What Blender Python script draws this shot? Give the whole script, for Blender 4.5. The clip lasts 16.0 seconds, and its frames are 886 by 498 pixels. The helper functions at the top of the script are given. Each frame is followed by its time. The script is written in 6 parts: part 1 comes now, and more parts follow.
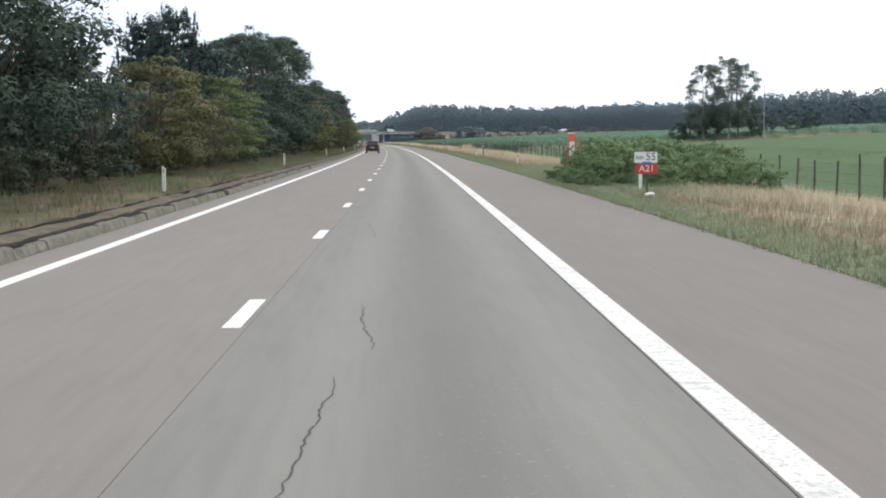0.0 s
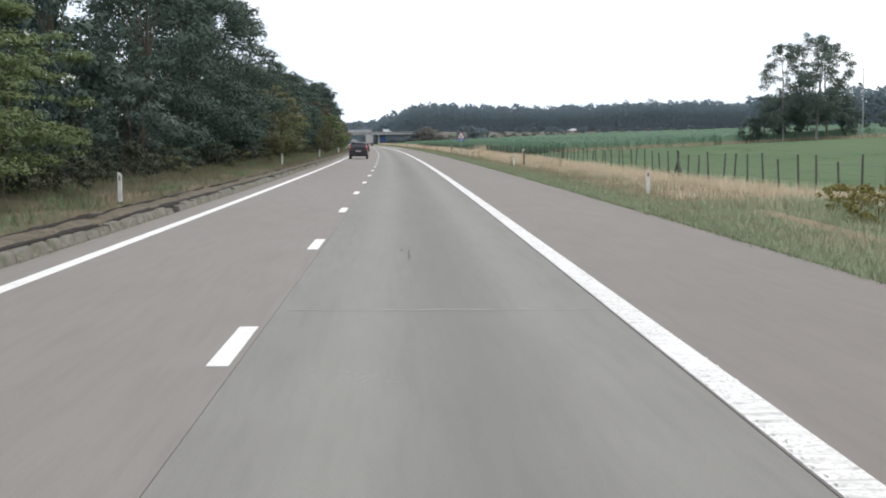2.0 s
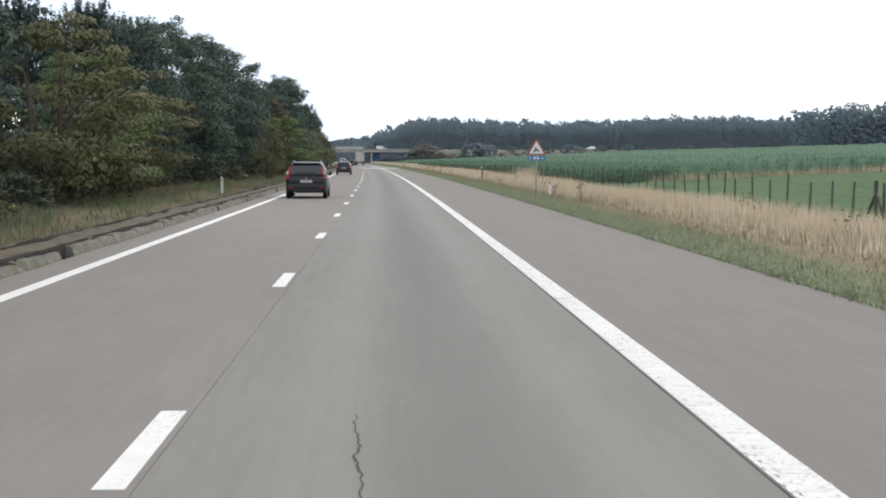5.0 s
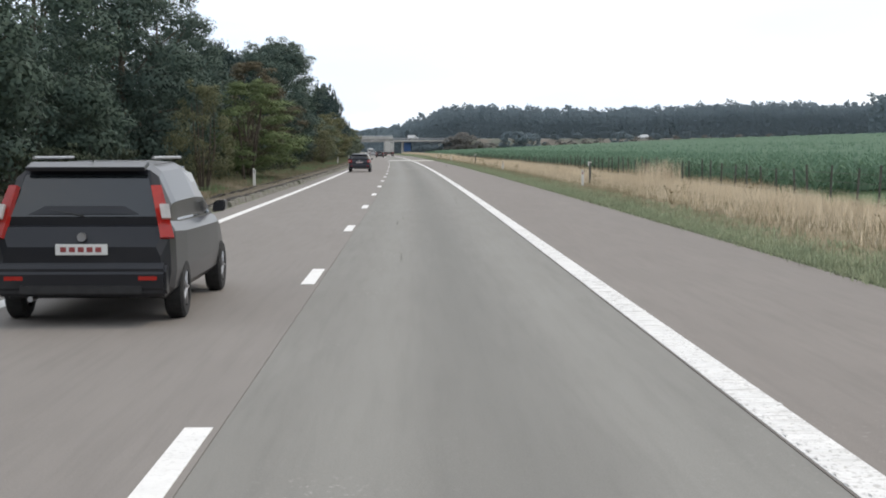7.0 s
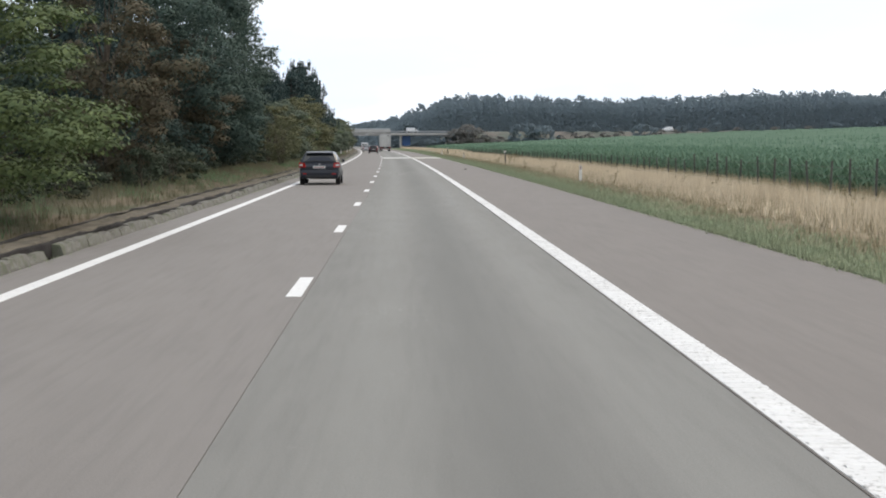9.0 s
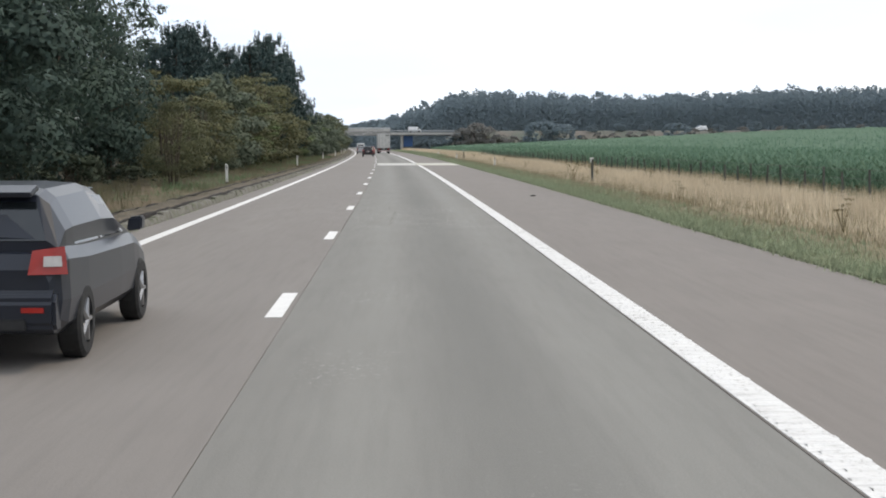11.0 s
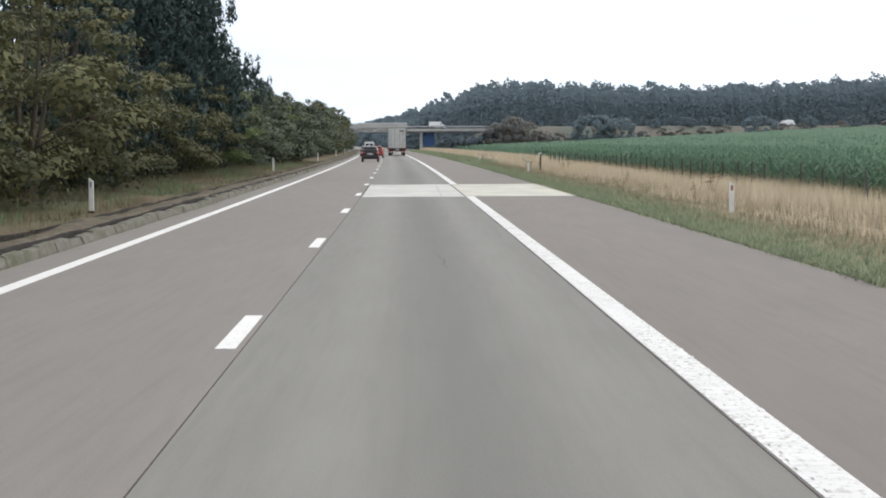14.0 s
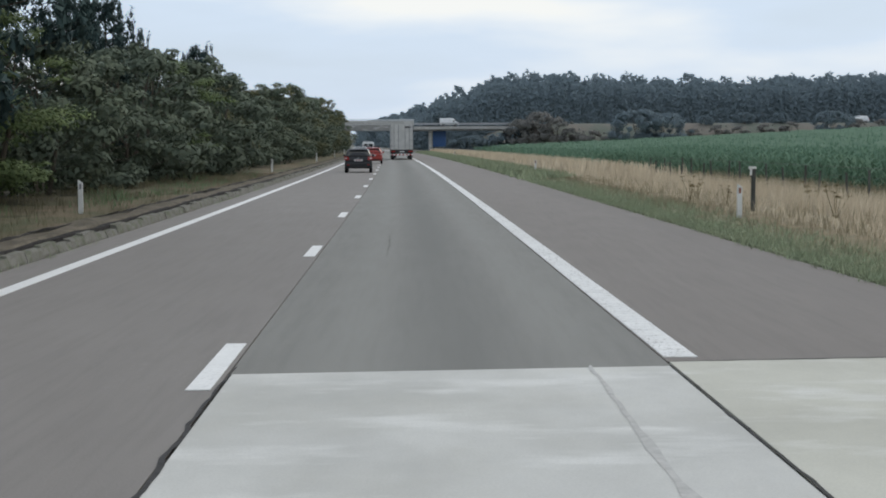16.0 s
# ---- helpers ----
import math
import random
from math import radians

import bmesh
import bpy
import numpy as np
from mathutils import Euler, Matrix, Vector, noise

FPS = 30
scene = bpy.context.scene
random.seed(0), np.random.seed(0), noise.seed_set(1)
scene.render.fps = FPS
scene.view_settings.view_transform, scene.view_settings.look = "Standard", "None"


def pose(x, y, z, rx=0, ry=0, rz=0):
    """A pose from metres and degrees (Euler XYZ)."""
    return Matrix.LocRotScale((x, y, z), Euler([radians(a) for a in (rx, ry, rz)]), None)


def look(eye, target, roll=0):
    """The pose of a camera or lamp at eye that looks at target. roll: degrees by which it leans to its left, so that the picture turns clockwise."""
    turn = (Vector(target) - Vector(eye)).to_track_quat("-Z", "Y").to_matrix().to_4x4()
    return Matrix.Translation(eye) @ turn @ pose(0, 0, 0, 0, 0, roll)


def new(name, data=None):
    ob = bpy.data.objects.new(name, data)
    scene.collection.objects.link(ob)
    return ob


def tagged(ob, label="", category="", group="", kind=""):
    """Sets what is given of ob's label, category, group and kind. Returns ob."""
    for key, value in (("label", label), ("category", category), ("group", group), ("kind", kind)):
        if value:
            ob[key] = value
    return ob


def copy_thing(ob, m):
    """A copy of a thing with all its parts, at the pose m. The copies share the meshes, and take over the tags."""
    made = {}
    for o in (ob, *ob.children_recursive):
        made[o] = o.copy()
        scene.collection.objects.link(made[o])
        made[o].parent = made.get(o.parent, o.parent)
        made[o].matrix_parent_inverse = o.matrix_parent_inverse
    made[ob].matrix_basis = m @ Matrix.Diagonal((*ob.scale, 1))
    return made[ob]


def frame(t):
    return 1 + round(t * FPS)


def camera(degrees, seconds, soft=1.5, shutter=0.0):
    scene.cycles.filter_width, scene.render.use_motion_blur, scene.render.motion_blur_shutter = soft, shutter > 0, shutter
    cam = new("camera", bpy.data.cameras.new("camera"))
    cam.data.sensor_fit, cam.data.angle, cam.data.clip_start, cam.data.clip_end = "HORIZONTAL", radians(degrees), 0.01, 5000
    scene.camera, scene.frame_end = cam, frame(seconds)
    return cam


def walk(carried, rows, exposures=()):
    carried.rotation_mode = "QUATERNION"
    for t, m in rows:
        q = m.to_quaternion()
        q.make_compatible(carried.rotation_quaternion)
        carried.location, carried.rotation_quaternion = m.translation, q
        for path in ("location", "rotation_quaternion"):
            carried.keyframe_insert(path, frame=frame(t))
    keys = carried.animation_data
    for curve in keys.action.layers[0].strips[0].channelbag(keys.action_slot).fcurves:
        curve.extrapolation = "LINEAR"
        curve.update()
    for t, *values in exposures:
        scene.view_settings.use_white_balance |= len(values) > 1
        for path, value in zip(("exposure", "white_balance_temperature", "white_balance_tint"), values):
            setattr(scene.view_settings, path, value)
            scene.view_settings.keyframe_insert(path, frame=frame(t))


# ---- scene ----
cam = camera(33.74, 16.0, soft=1.9)
# The motorway bends gently to the left. Places are given along its axis: x across it, y along it.
BEND, BEND_Y = 11000.0, 200.0


def sway(y):
    """How far the road's axis lies to the side at a distance along it."""
    return -(y - BEND_Y) ** 2 / (2 * BEND)


def heading(y):
    """The turn of the road's axis there, in degrees to the left."""
    return math.degrees((y - BEND_Y) / BEND)


# time, across, along, height, tilt, roll, turn against the axis
PATH = [
    (0.0, 1.694, -13.823, 1.778, 85.732, 0.024, -1.320),
    (0.5, 1.557, -0.760, 1.778, 85.683, 0.115, -1.437),
    (1.0, 1.548, 12.683, 1.778, 85.875, 0.100, -1.378),
    (1.5, 1.454, 25.504, 1.778, 85.849, 0.005, -1.580),
    (2.0, 1.442, 38.487, 1.778, 85.765, 0.100, -1.720),
    (2.5, 1.450, 52.425, 1.778, 85.925, 0.065, -1.664),
    (3.0, 1.434, 65.918, 1.778, 85.687, -0.002, -1.904),
    (3.5, 1.423, 78.709, 1.778, 85.819, -0.081, -1.777),
    (4.0, 1.491, 91.776, 1.778, 86.116, 0.026, -2.093),
    (4.5, 1.498, 104.326, 1.778, 86.637, -0.603, -2.701),
    (5.0, 1.478, 117.190, 1.778, 86.496, -0.210, -2.314),
    (7.5, 1.321, 181.605, 1.778, 85.967, -0.019, -1.345),
    (8.0, 1.292, 195.147, 1.778, 85.834, 0.099, -1.534),
    (8.5, 1.316, 207.683, 1.778, 85.906, 0.004, -1.526),
    (9.0, 1.271, 220.525, 1.778, 85.882, 0.053, -1.660),
    (11.5, 1.290, 285.349, 1.778, 85.918, 0.040, -1.927),
    (12.0, 1.339, 298.311, 1.778, 85.911, -0.185, -1.855),
    (12.5, 1.489, 311.815, 1.778, 85.901, 0.156, -1.921),
    (13.0, 1.494, 324.599, 1.778, 85.601, 0.067, -1.831),
    (13.5, 1.535, 337.367, 1.778, 85.951, 0.189, -1.506),
    (14.0, 1.548, 349.950, 1.778, 85.869, 0.136, -1.563),
    (14.5, 1.531, 362.868, 1.778, 85.797, 0.063, -1.593),
    (15.0, 1.554, 376.111, 1.778, 85.808, 0.113, -1.500),
    (15.5, 1.493, 388.946, 1.778, 85.877, 0.105, -1.687),
    (16.0, 1.497, 402.009, 1.778, 85.877, 0.184, -1.597),
]
walk(cam, [(t, pose(x + 0.02 + sway(y), y, z, rx, ry, rz + 0.14 + heading(y))) for t, x, y, z, rx, ry, rz in PATH],
     exposures=[(0.0, -0.04, 7650, 10), (4.0, -0.08, 7650, 10), (8.5, -0.16, 7700, 10), (14.6, -0.12, 7700, 10), (15.2, -0.14, 7650, 10), (15.6, -0.38, 7400, 9), (16.0, -0.68, 7150, 7)])

# ---- world, sun ----
SUN_EL, SUN_AZ = radians(52), radians(70)
world = bpy.data.worlds.new("sky")
scene.world = world
world.use_nodes = True
wn, wl = world.node_tree.nodes, world.node_tree.links
wn.clear()
sky = wn.new("ShaderNodeTexSky")
sky.sky_type = 'NISHITA'
sky.sun_disc = False
sky.sun_elevation, sky.sun_rotation = SUN_EL, SUN_AZ
sky.dust_density, sky.air_density = 2.0, 1.0
sky_bg = wn.new("ShaderNodeBackground")
sky_bg.inputs["Strength"].default_value = 0.15
cloud_bg = wn.new("ShaderNodeBackground")
cloud_bg.inputs["Strength"].default_value = 1.36
wtc = wn.new("ShaderNodeTexCoord")
wmap = wn.new("ShaderNodeMapping")
wmap.inputs["Scale"].default_value = (2.0, 2.0, 9.0)
wnoise = wn.new("ShaderNodeTexNoise")
wnoise.inputs["Scale"].default_value = 1.6
wnoise.inputs["Detail"].default_value = 6.0
wramp = wn.new("ShaderNodeMapRange")
wramp.inputs["From Min"].default_value, wramp.inputs["From Max"].default_value = 0.3, 0.62
wramp.inputs["To Min"].default_value, wramp.inputs["To Max"].default_value = 0.72, 0.97
wmix = wn.new("ShaderNodeMixShader")
wout = wn.new("ShaderNodeOutputWorld")
wtone = wn.new("ShaderNodeMix")
wtone.data_type = 'RGBA'
wtone.inputs["A"].default_value = (0.80, 0.98, 1.30, 1)
wtone.inputs["B"].default_value = (1.06, 1.12, 1.22, 1)
wtr = wn.new("ShaderNodeMapRange")
wtr.inputs["From Min"].default_value, wtr.inputs["From Max"].default_value = 0.46, 0.66
wl.new(wnoise.outputs["Fac"], wtr.inputs["Value"])
wl.new(wtr.outputs[0], wtone.inputs["Factor"])
wl.new(wtone.outputs["Result"], cloud_bg.inputs["Color"])
wl.new(sky.outputs[0], sky_bg.inputs["Color"])
wl.new(wtc.outputs["Generated"], wmap.inputs["Vector"])
wl.new(wmap.outputs[0], wnoise.inputs["Vector"])
wl.new(wnoise.outputs["Fac"], wramp.inputs["Value"])
wl.new(wramp.outputs[0], wmix.inputs[0])
wl.new(sky_bg.outputs[0], wmix.inputs[1])
wl.new(cloud_bg.outputs[0], wmix.inputs[2])
wl.new(wmix.outputs[0], wout.inputs["Surface"])

sun = new("sun", bpy.data.lights.new("sun", 'SUN'))
sun.data.energy, sun.data.angle, sun.data.color = 1.2, radians(12), (1.0, 0.95, 0.88)
sun.matrix_world = look((60 * math.sin(SUN_AZ), 60 * math.cos(SUN_AZ), 75), (0, 0, 0))


# ---- materials ----
class Mat:
    """A small builder for node materials."""

    def __init__(self, name, rough=0.7, metal=0.0, spec=0.5):
        self.m = bpy.data.materials.new(name)
        self.m.use_nodes = True
        self.t = self.m.node_tree
        self.b = self.t.nodes["Principled BSDF"]
        self.b.inputs["Roughness"].default_value = rough
        self.b.inputs["Metallic"].default_value = metal
        self.b.inputs["Specular IOR Level"].default_value = spec

    def n(self, kind, **kw):
        node = self.t.nodes.new(kind)
        for key, value in kw.items():
            node.inputs[key].default_value = value
        return node

    def link(self, a, b):
        self.t.links.new(a, b)
        return self

    def pos(self, scale=(1, 1, 1)):
        geo = self.n("ShaderNodeNewGeometry")
        mp = self.n("ShaderNodeMapping", Scale=scale)
        self.link(geo.outputs["Position"], mp.inputs["Vector"])
        return mp.outputs[0]

    def noise(self, scale, detail=4.0, stretch=(1, 1, 1), rough=0.6):
        nd = self.n("ShaderNodeTexNoise", Scale=scale, Detail=detail, Roughness=rough)
        self.link(self.pos(stretch), nd.inputs["Vector"])
        return nd.outputs["Fac"]

    def rng(self, value, a, b, lo=0.0, hi=1.0):
        nd = self.n("ShaderNodeMapRange", **{"From Min": a, "From Max": b, "To Min": lo, "To Max": hi})
        self.link(value, nd.inputs["Value"])
        return nd.outputs[0]

    def mix(self, fac, a, b, mode='MIX'):
        nd = self.t.nodes.new("ShaderNodeMix")
        nd.data_type, nd.blend_type = 'RGBA', mode
        for sock, v in ((nd.inputs["Factor"], fac), (nd.inputs["A"], a), (nd.inputs["B"], b)):
            if isinstance(v, tuple):
                sock.default_value = (*v, 1)
            elif isinstance(v, (int, float)):
                sock.default_value = v
            else:
                self.link(v, sock)
        return nd.outputs["Result"]

    def math(self, op, a, b=0.0):
        nd = self.t.nodes.new("ShaderNodeMath")
        nd.operation = op
        for sock, v in ((nd.inputs[0], a), (nd.inputs[1], b)):
            if isinstance(v, (int, float)):
                sock.default_value = v
            else:
                self.link(v, sock)
        return nd.outputs[0]

    def axis(self, which):
        geo = self.n("ShaderNodeNewGeometry")
        sep = self.n("ShaderNodeSeparateXYZ")
        self.link(geo.outputs["Position"], sep.inputs[0])
        if which:
            return sep.outputs[which]
        d = self.math('SUBTRACT', sep.outputs[1], BEND_Y)
        return self.math('ADD', sep.outputs[0], self.math('DIVIDE', self.math('MULTIPLY', d, d), 2 * BEND))

    def color(self, c):
        if isinstance(c, tuple):
            self.b.inputs["Base Color"].default_value = (*c, 1)
        else:
            self.link(c, self.b.inputs["Base Color"])
        return self

    def rough(self, r):
        self.link(r, self.b.inputs["Roughness"])
        return self

    def bump(self, h, strength=0.3, dist=0.02):
        nd = self.n("ShaderNodeBump", Strength=strength, Distance=dist)
        self.link(h, nd.inputs["Height"])
        self.link(nd.outputs[0], self.b.inputs["Normal"])
        return self


def plain(name, col, rough=0.6, metal=0.0, vary=0.25, scale=6.0, spec=0.5):
    """A paint, plastic or metal with faint dirt and wear."""
    k = Mat(name, rough, metal, spec)
    dark = tuple(c * (1 - vary) for c in col)
    c = k.mix(k.rng(k.noise(scale, 5), 0.35, 0.65), col, dark)
    c = k.mix(k.rng(k.noise(scale * 7, 3), 0.55, 0.75, 0, 0.35), c, tuple(c2 * (1 - vary * 1.4) for c2 in col))
    k.color(c).rough(k.rng(k.noise(scale * 2, 3), 0.3, 0.7, max(0.03, rough - 0.08), min(1, rough + 0.12)))
    return k.m


def road_material(name, col, tint, bands=()):
    """Worn brushed concrete with wheel tracks along the road, joints' stains and speckled patches."""
    k = Mat(name, 0.82, 0, 0.35)
    c = k.mix(k.rng(k.noise(0.25, 4, (1, 0.12, 1)), 0.3, 0.7), col, tint)
    c = k.mix(k.rng(k.noise(1.6, 5, (1, 0.25, 1)), 0.35, 0.7, 0, 0.35), c, tuple(v * 0.8 for v in col))
    c = k.mix(k.rng(k.noise(9.0, 3, (1, 0.05, 1)), 0.45, 0.7, 0, 0.30), c, tuple(v * 0.70 for v in col))
    x = k.axis(0)
    for at, width, amount, shade in bands:
        d = k.math('ABSOLUTE', k.math('SUBTRACT', x, at))
        f = k.rng(d, width, width * 0.15, 0, amount)
        f = k.math('MULTIPLY', f, k.rng(k.noise(0.6, 3, (1, 0.06, 1)), 0.25, 0.65, 0.45, 1.0))
        c = k.mix(f, c, tuple(v * shade for v in tint))
    grain = k.noise(70, 3)
    c = k.mix(k.rng(grain, 0.35, 0.7, 0, 0.30), c, tuple(v * 0.62 for v in col))
    patch = k.rng(k.noise(0.16, 3, (1.0, 0.5, 1)), 0.56, 0.70, 0, 0.4)
    y = k.axis(1)
    rough_stretch = k.math('MULTIPLY', k.math('MULTIPLY', k.rng(y, 301, 305), k.rng(y, 317, 312)), k.rng(x, 0.1, 0.3))
    chip = k.rng(k.noise(17, 2), 0.63, 0.68)
    c = k.mix(k.math('MULTIPLY', k.math('MULTIPLY', patch, chip), 0.7), c, (0.5, 0.49, 0.46))
    flake = k.rng(k.noise(18, 2, (1, 0.6, 1)), 0.60, 0.64)
    pit = k.rng(k.noise(16, 2, (1, 0.6, 1)), 0.40, 0.35)
    lane = k.math('MULTIPLY', k.rng(x, 0.2, 0.35), k.rng(x, 3.6, 3.5))
    left_part = k.math('MULTIPLY', k.rng(x, 0.3, 0.7), k.rng(x, 1.9, 1.2))
    spots = k.math('MULTIPLY', k.math('MULTIPLY', left_part, k.math('MULTIPLY', k.rng(k.noise(0.35, 4), 0.54, 0.66), k.rng(y, 345, 335))), 0.3)
    worn = k.math('MAXIMUM', spots, k.math('MULTIPLY', k.math('MULTIPLY', rough_stretch, lane), k.rng(k.noise(0.8, 3), 0.40, 0.58)))
    c = k.mix(k.math('MULTIPLY', k.math('MULTIPLY', worn, pit), 0.45), c, tuple(v * 0.55 for v in col))
    c = k.mix(k.math('MULTIPLY', k.math('MULTIPLY', worn, flake), 0.9), c, (0.52, 0.50, 0.46))
    k.color(c).bump(k.noise(55, 4), 0.35, 0.01)
    return k.m


M_LANE_L = road_material("left_lane_concrete", (0.229, 0.208, 0.191), (0.254, 0.232, 0.214),
                         ((-2.7, 0.5, 0.25, 0.85), (-0.9, 0.45, 0.2, 0.88)))
M_LANE_R = road_material("right_lane_concrete", (0.216, 0.2075, 0.190), (0.242, 0.2365, 0.217),
                         ((2.0, 0.75, 0.85, 0.66), (1.05, 0.5, 0.4, 1.18), (2.95, 0.45, 0.4, 1.15)))
M_SHOULDER = road_material("shoulder_concrete", (0.213, 0.189, 0.171), (0.234, 0.209, 0.190),
                           ((4.5, 0.6, 0.25, 0.85), (6.9, 0.5, 0.35, 0.8)))
M_JOINT = plain("joint_tar", (0.035, 0.032, 0.03), 0.8)
M_CRACK = plain("crack_filler", (0.075, 0.068, 0.06), 0.85)


def new_concrete(name, a, b):
    k = Mat(name, 0.8, 0, 0.3)
    c = k.mix(k.rng(k.noise(0.9, 4, (0.7, 0.35, 1)), 0.3, 0.7), a, b)
    c = k.mix(k.rng(k.noise(1.4, 4, (0.6, 0.42, 1), 0.6), 0.46, 0.70, 0, 0.5), c, tuple(v * 0.82 for v in a))
    c = k.mix(k.rng(k.noise(1.1, 4, (0.6, 0.5, 1), 0.6), 0.45, 0.7, 0, 0.35), c, (0.40, 0.385, 0.33))
    c = k.mix(k.rng(k.noise(1.3, 4, (0.45, 1.0, 1), 0.6), 0.54, 0.68, 0, 0.6), c, (0.72, 0.71, 0.68))
    c = k.mix(k.rng(k.noise(60, 3), 0.4, 0.75, 0, 0.3), c, tuple(v * 0.7 for v in a))
    k.color(c).bump(k.noise(40, 4, (0.3, 1.5, 1)), 0.3, 0.008)
    return k.m


M_SLAB = new_concrete("new_slab_concrete", (0.475, 0.468, 0.440), (0.62, 0.610, 0.575))
M_SLAB_CREAM = new_concrete("cream_slab_concrete", (0.475, 0.462, 0.400), (0.600, 0.585, 0.510))


def paint_material(name, wear, grey):
    """Road paint; wear: how much of it is rubbed off in bars across the line, grey: how dull it has gone."""
    k = Mat(name, 0.6, 0, 0.4)
    fleck = k.math('MULTIPLY', k.rng(k.noise(26, 3, (1, 0.8, 1)), 0.54, 0.62), k.rng(k.noise(1.3, 3, (1, 0.3, 1)), 0.38, 0.58, 0.25, 1.0))
    bars = k.math('MULTIPLY', k.rng(k.noise(7.0, 4, (0.35, 1.7, 1), 0.7), 0.50, 0.62), k.rng(k.noise(0.35, 3, (0.5, 0.5, 1)), 0.42, 0.60, 0.1, 1.0))
    c = k.mix(k.rng(k.noise(2.5, 4), 0.3, 0.7), tuple(v * grey for v in (0.80, 0.79, 0.77)), tuple(v * grey for v in (0.71, 0.70, 0.68)))
    c = k.mix(k.math('MULTIPLY', fleck, 0.35 + 0.4 * wear), c, (0.36, 0.34, 0.32))
    c = k.mix(k.math('MULTIPLY', bars, 0.75 * wear), c, (0.40, 0.385, 0.365))
    k.color(c).bump(k.noise(60, 3), 0.3, 0.004)
    return k.m


M_PAINT_WORN = paint_material("worn_ribbed_paint", 0.9, 0.95)
M_PAINT = paint_material("road_paint", 0.15, 1.0)


def ground_material():
    """Verge, pasture, field soil and bank, each where it lies."""
    k = Mat("ground_soil_and_grass", 0.95, 0, 0.15)
    x, y = k.axis(0), k.axis(1)
    wob = k.rng(k.noise(0.8, 4), 0.2, 0.8, -0.9, 0.9)
    xw = k.math('ADD', x, wob)
    dry = k.mix(k.rng(k.noise(3, 4), 0.3, 0.7), (0.46, 0.385, 0.275), (0.32, 0.265, 0.185))
    green = k.mix(k.rng(k.noise(4, 4), 0.3, 0.7), (0.12, 0.155, 0.085), (0.19, 0.195, 0.12))
    dirt = k.mix(k.rng(k.noise(2.5, 5), 0.3, 0.7), (0.16, 0.12, 0.085), (0.10, 0.075, 0.05))
    litter = k.mix(k.rng(k.noise(0.5, 5, (1, 0.4, 1)), 0.42, 0.60), (0.175, 0.138, 0.095), (0.104, 0.108, 0.064))
    # Woodland soil, with the shade under the trees worked into its tone.
    shaded_wood_floor = k.mix(k.rng(k.noise(1.5, 4), 0.3, 0.7), (0.07, 0.055, 0.038), (0.046, 0.048, 0.03))
    pasture = k.mix(k.rng(k.noise(0.12, 4, (1, 0.5, 1)), 0.3, 0.7), (0.078, 0.132, 0.070), (0.106, 0.158, 0.080))
    pasture = k.mix(k.rng(k.noise(6, 4), 0.4, 0.7, 0, 0.5), pasture, (0.075, 0.11, 0.05))
    soil = k.mix(k.rng(k.noise(3, 3), 0.3, 0.7), (0.06, 0.075, 0.03), (0.09, 0.085, 0.045))
    bank = k.mix(k.rng(k.noise(0.15, 5), 0.4, 0.6), (0.165, 0.148, 0.128), (0.120, 0.135, 0.112))
    c = k.mix(k.rng(xw, -8.6, -6.9), shaded_wood_floor, litter)
    c = k.mix(k.rng(x, -4.95, -4.8), c, dirt)
    c = k.mix(k.rng(x, 6.0, 6.5), c, green)
    xv = k.math('ADD', x, k.math('MULTIPLY', wob, 0.55))
    brown = k.mix(k.rng(k.noise(2.2, 5), 0.35, 0.65), (0.27, 0.205, 0.135), (0.17, 0.150, 0.095))
    c = k.mix(k.rng(xv, 8.0, 9.0), c, brown)
    c = k.mix(k.rng(xv, 9.4, 10.6), c, dry)
    far = k.mix(k.rng(k.math('ADD', y, wob), 232, 236), pasture, soil)
    c = k.mix(k.rng(xw, 15.3, 16.5), c, far)
    c = k.mix(k.rng(y, 676, 686), c, bank)
    k.color(c).bump(k.noise(12, 5), 0.5, 0.06)
    return k.m


M_GROUND = ground_material()


def leaf_material(name, a, b, c3, rough=0.55, trans=0.15, patch=0.5, spec=0.12):
    """Leaves: colour varies from plant to plant and from leaf to leaf."""
    k = Mat(name, rough, 0, spec)
    oi = k.t.nodes.new("ShaderNodeObjectInfo")
    geo = k.t.nodes.new("ShaderNodeNewGeometry")
    c = k.mix(geo.outputs["Random Per Island"], a, b)
    c = k.mix(k.rng(oi.outputs["Random"], 0, 1, 0, 0.45), c, c3)
    c = k.mix(k.rng(k.noise(0.5, 3), 0.35, 0.7, 0, patch), c, c3)
    k.color(c)
    k.b.inputs["Transmission Weight"].default_value = 0.0
    tr = k.n("ShaderNodeBsdfTranslucent")
    ms = k.n("ShaderNodeMixShader", Fac=trans)
    k.link(c, tr.inputs["Color"])
    k.link(k.b.outputs[0], ms.inputs[1]).link(tr.outputs[0], ms.inputs[2])
    k.link(ms.outputs[0], k.t.nodes["Material Output"].inputs["Surface"])
    return k.m


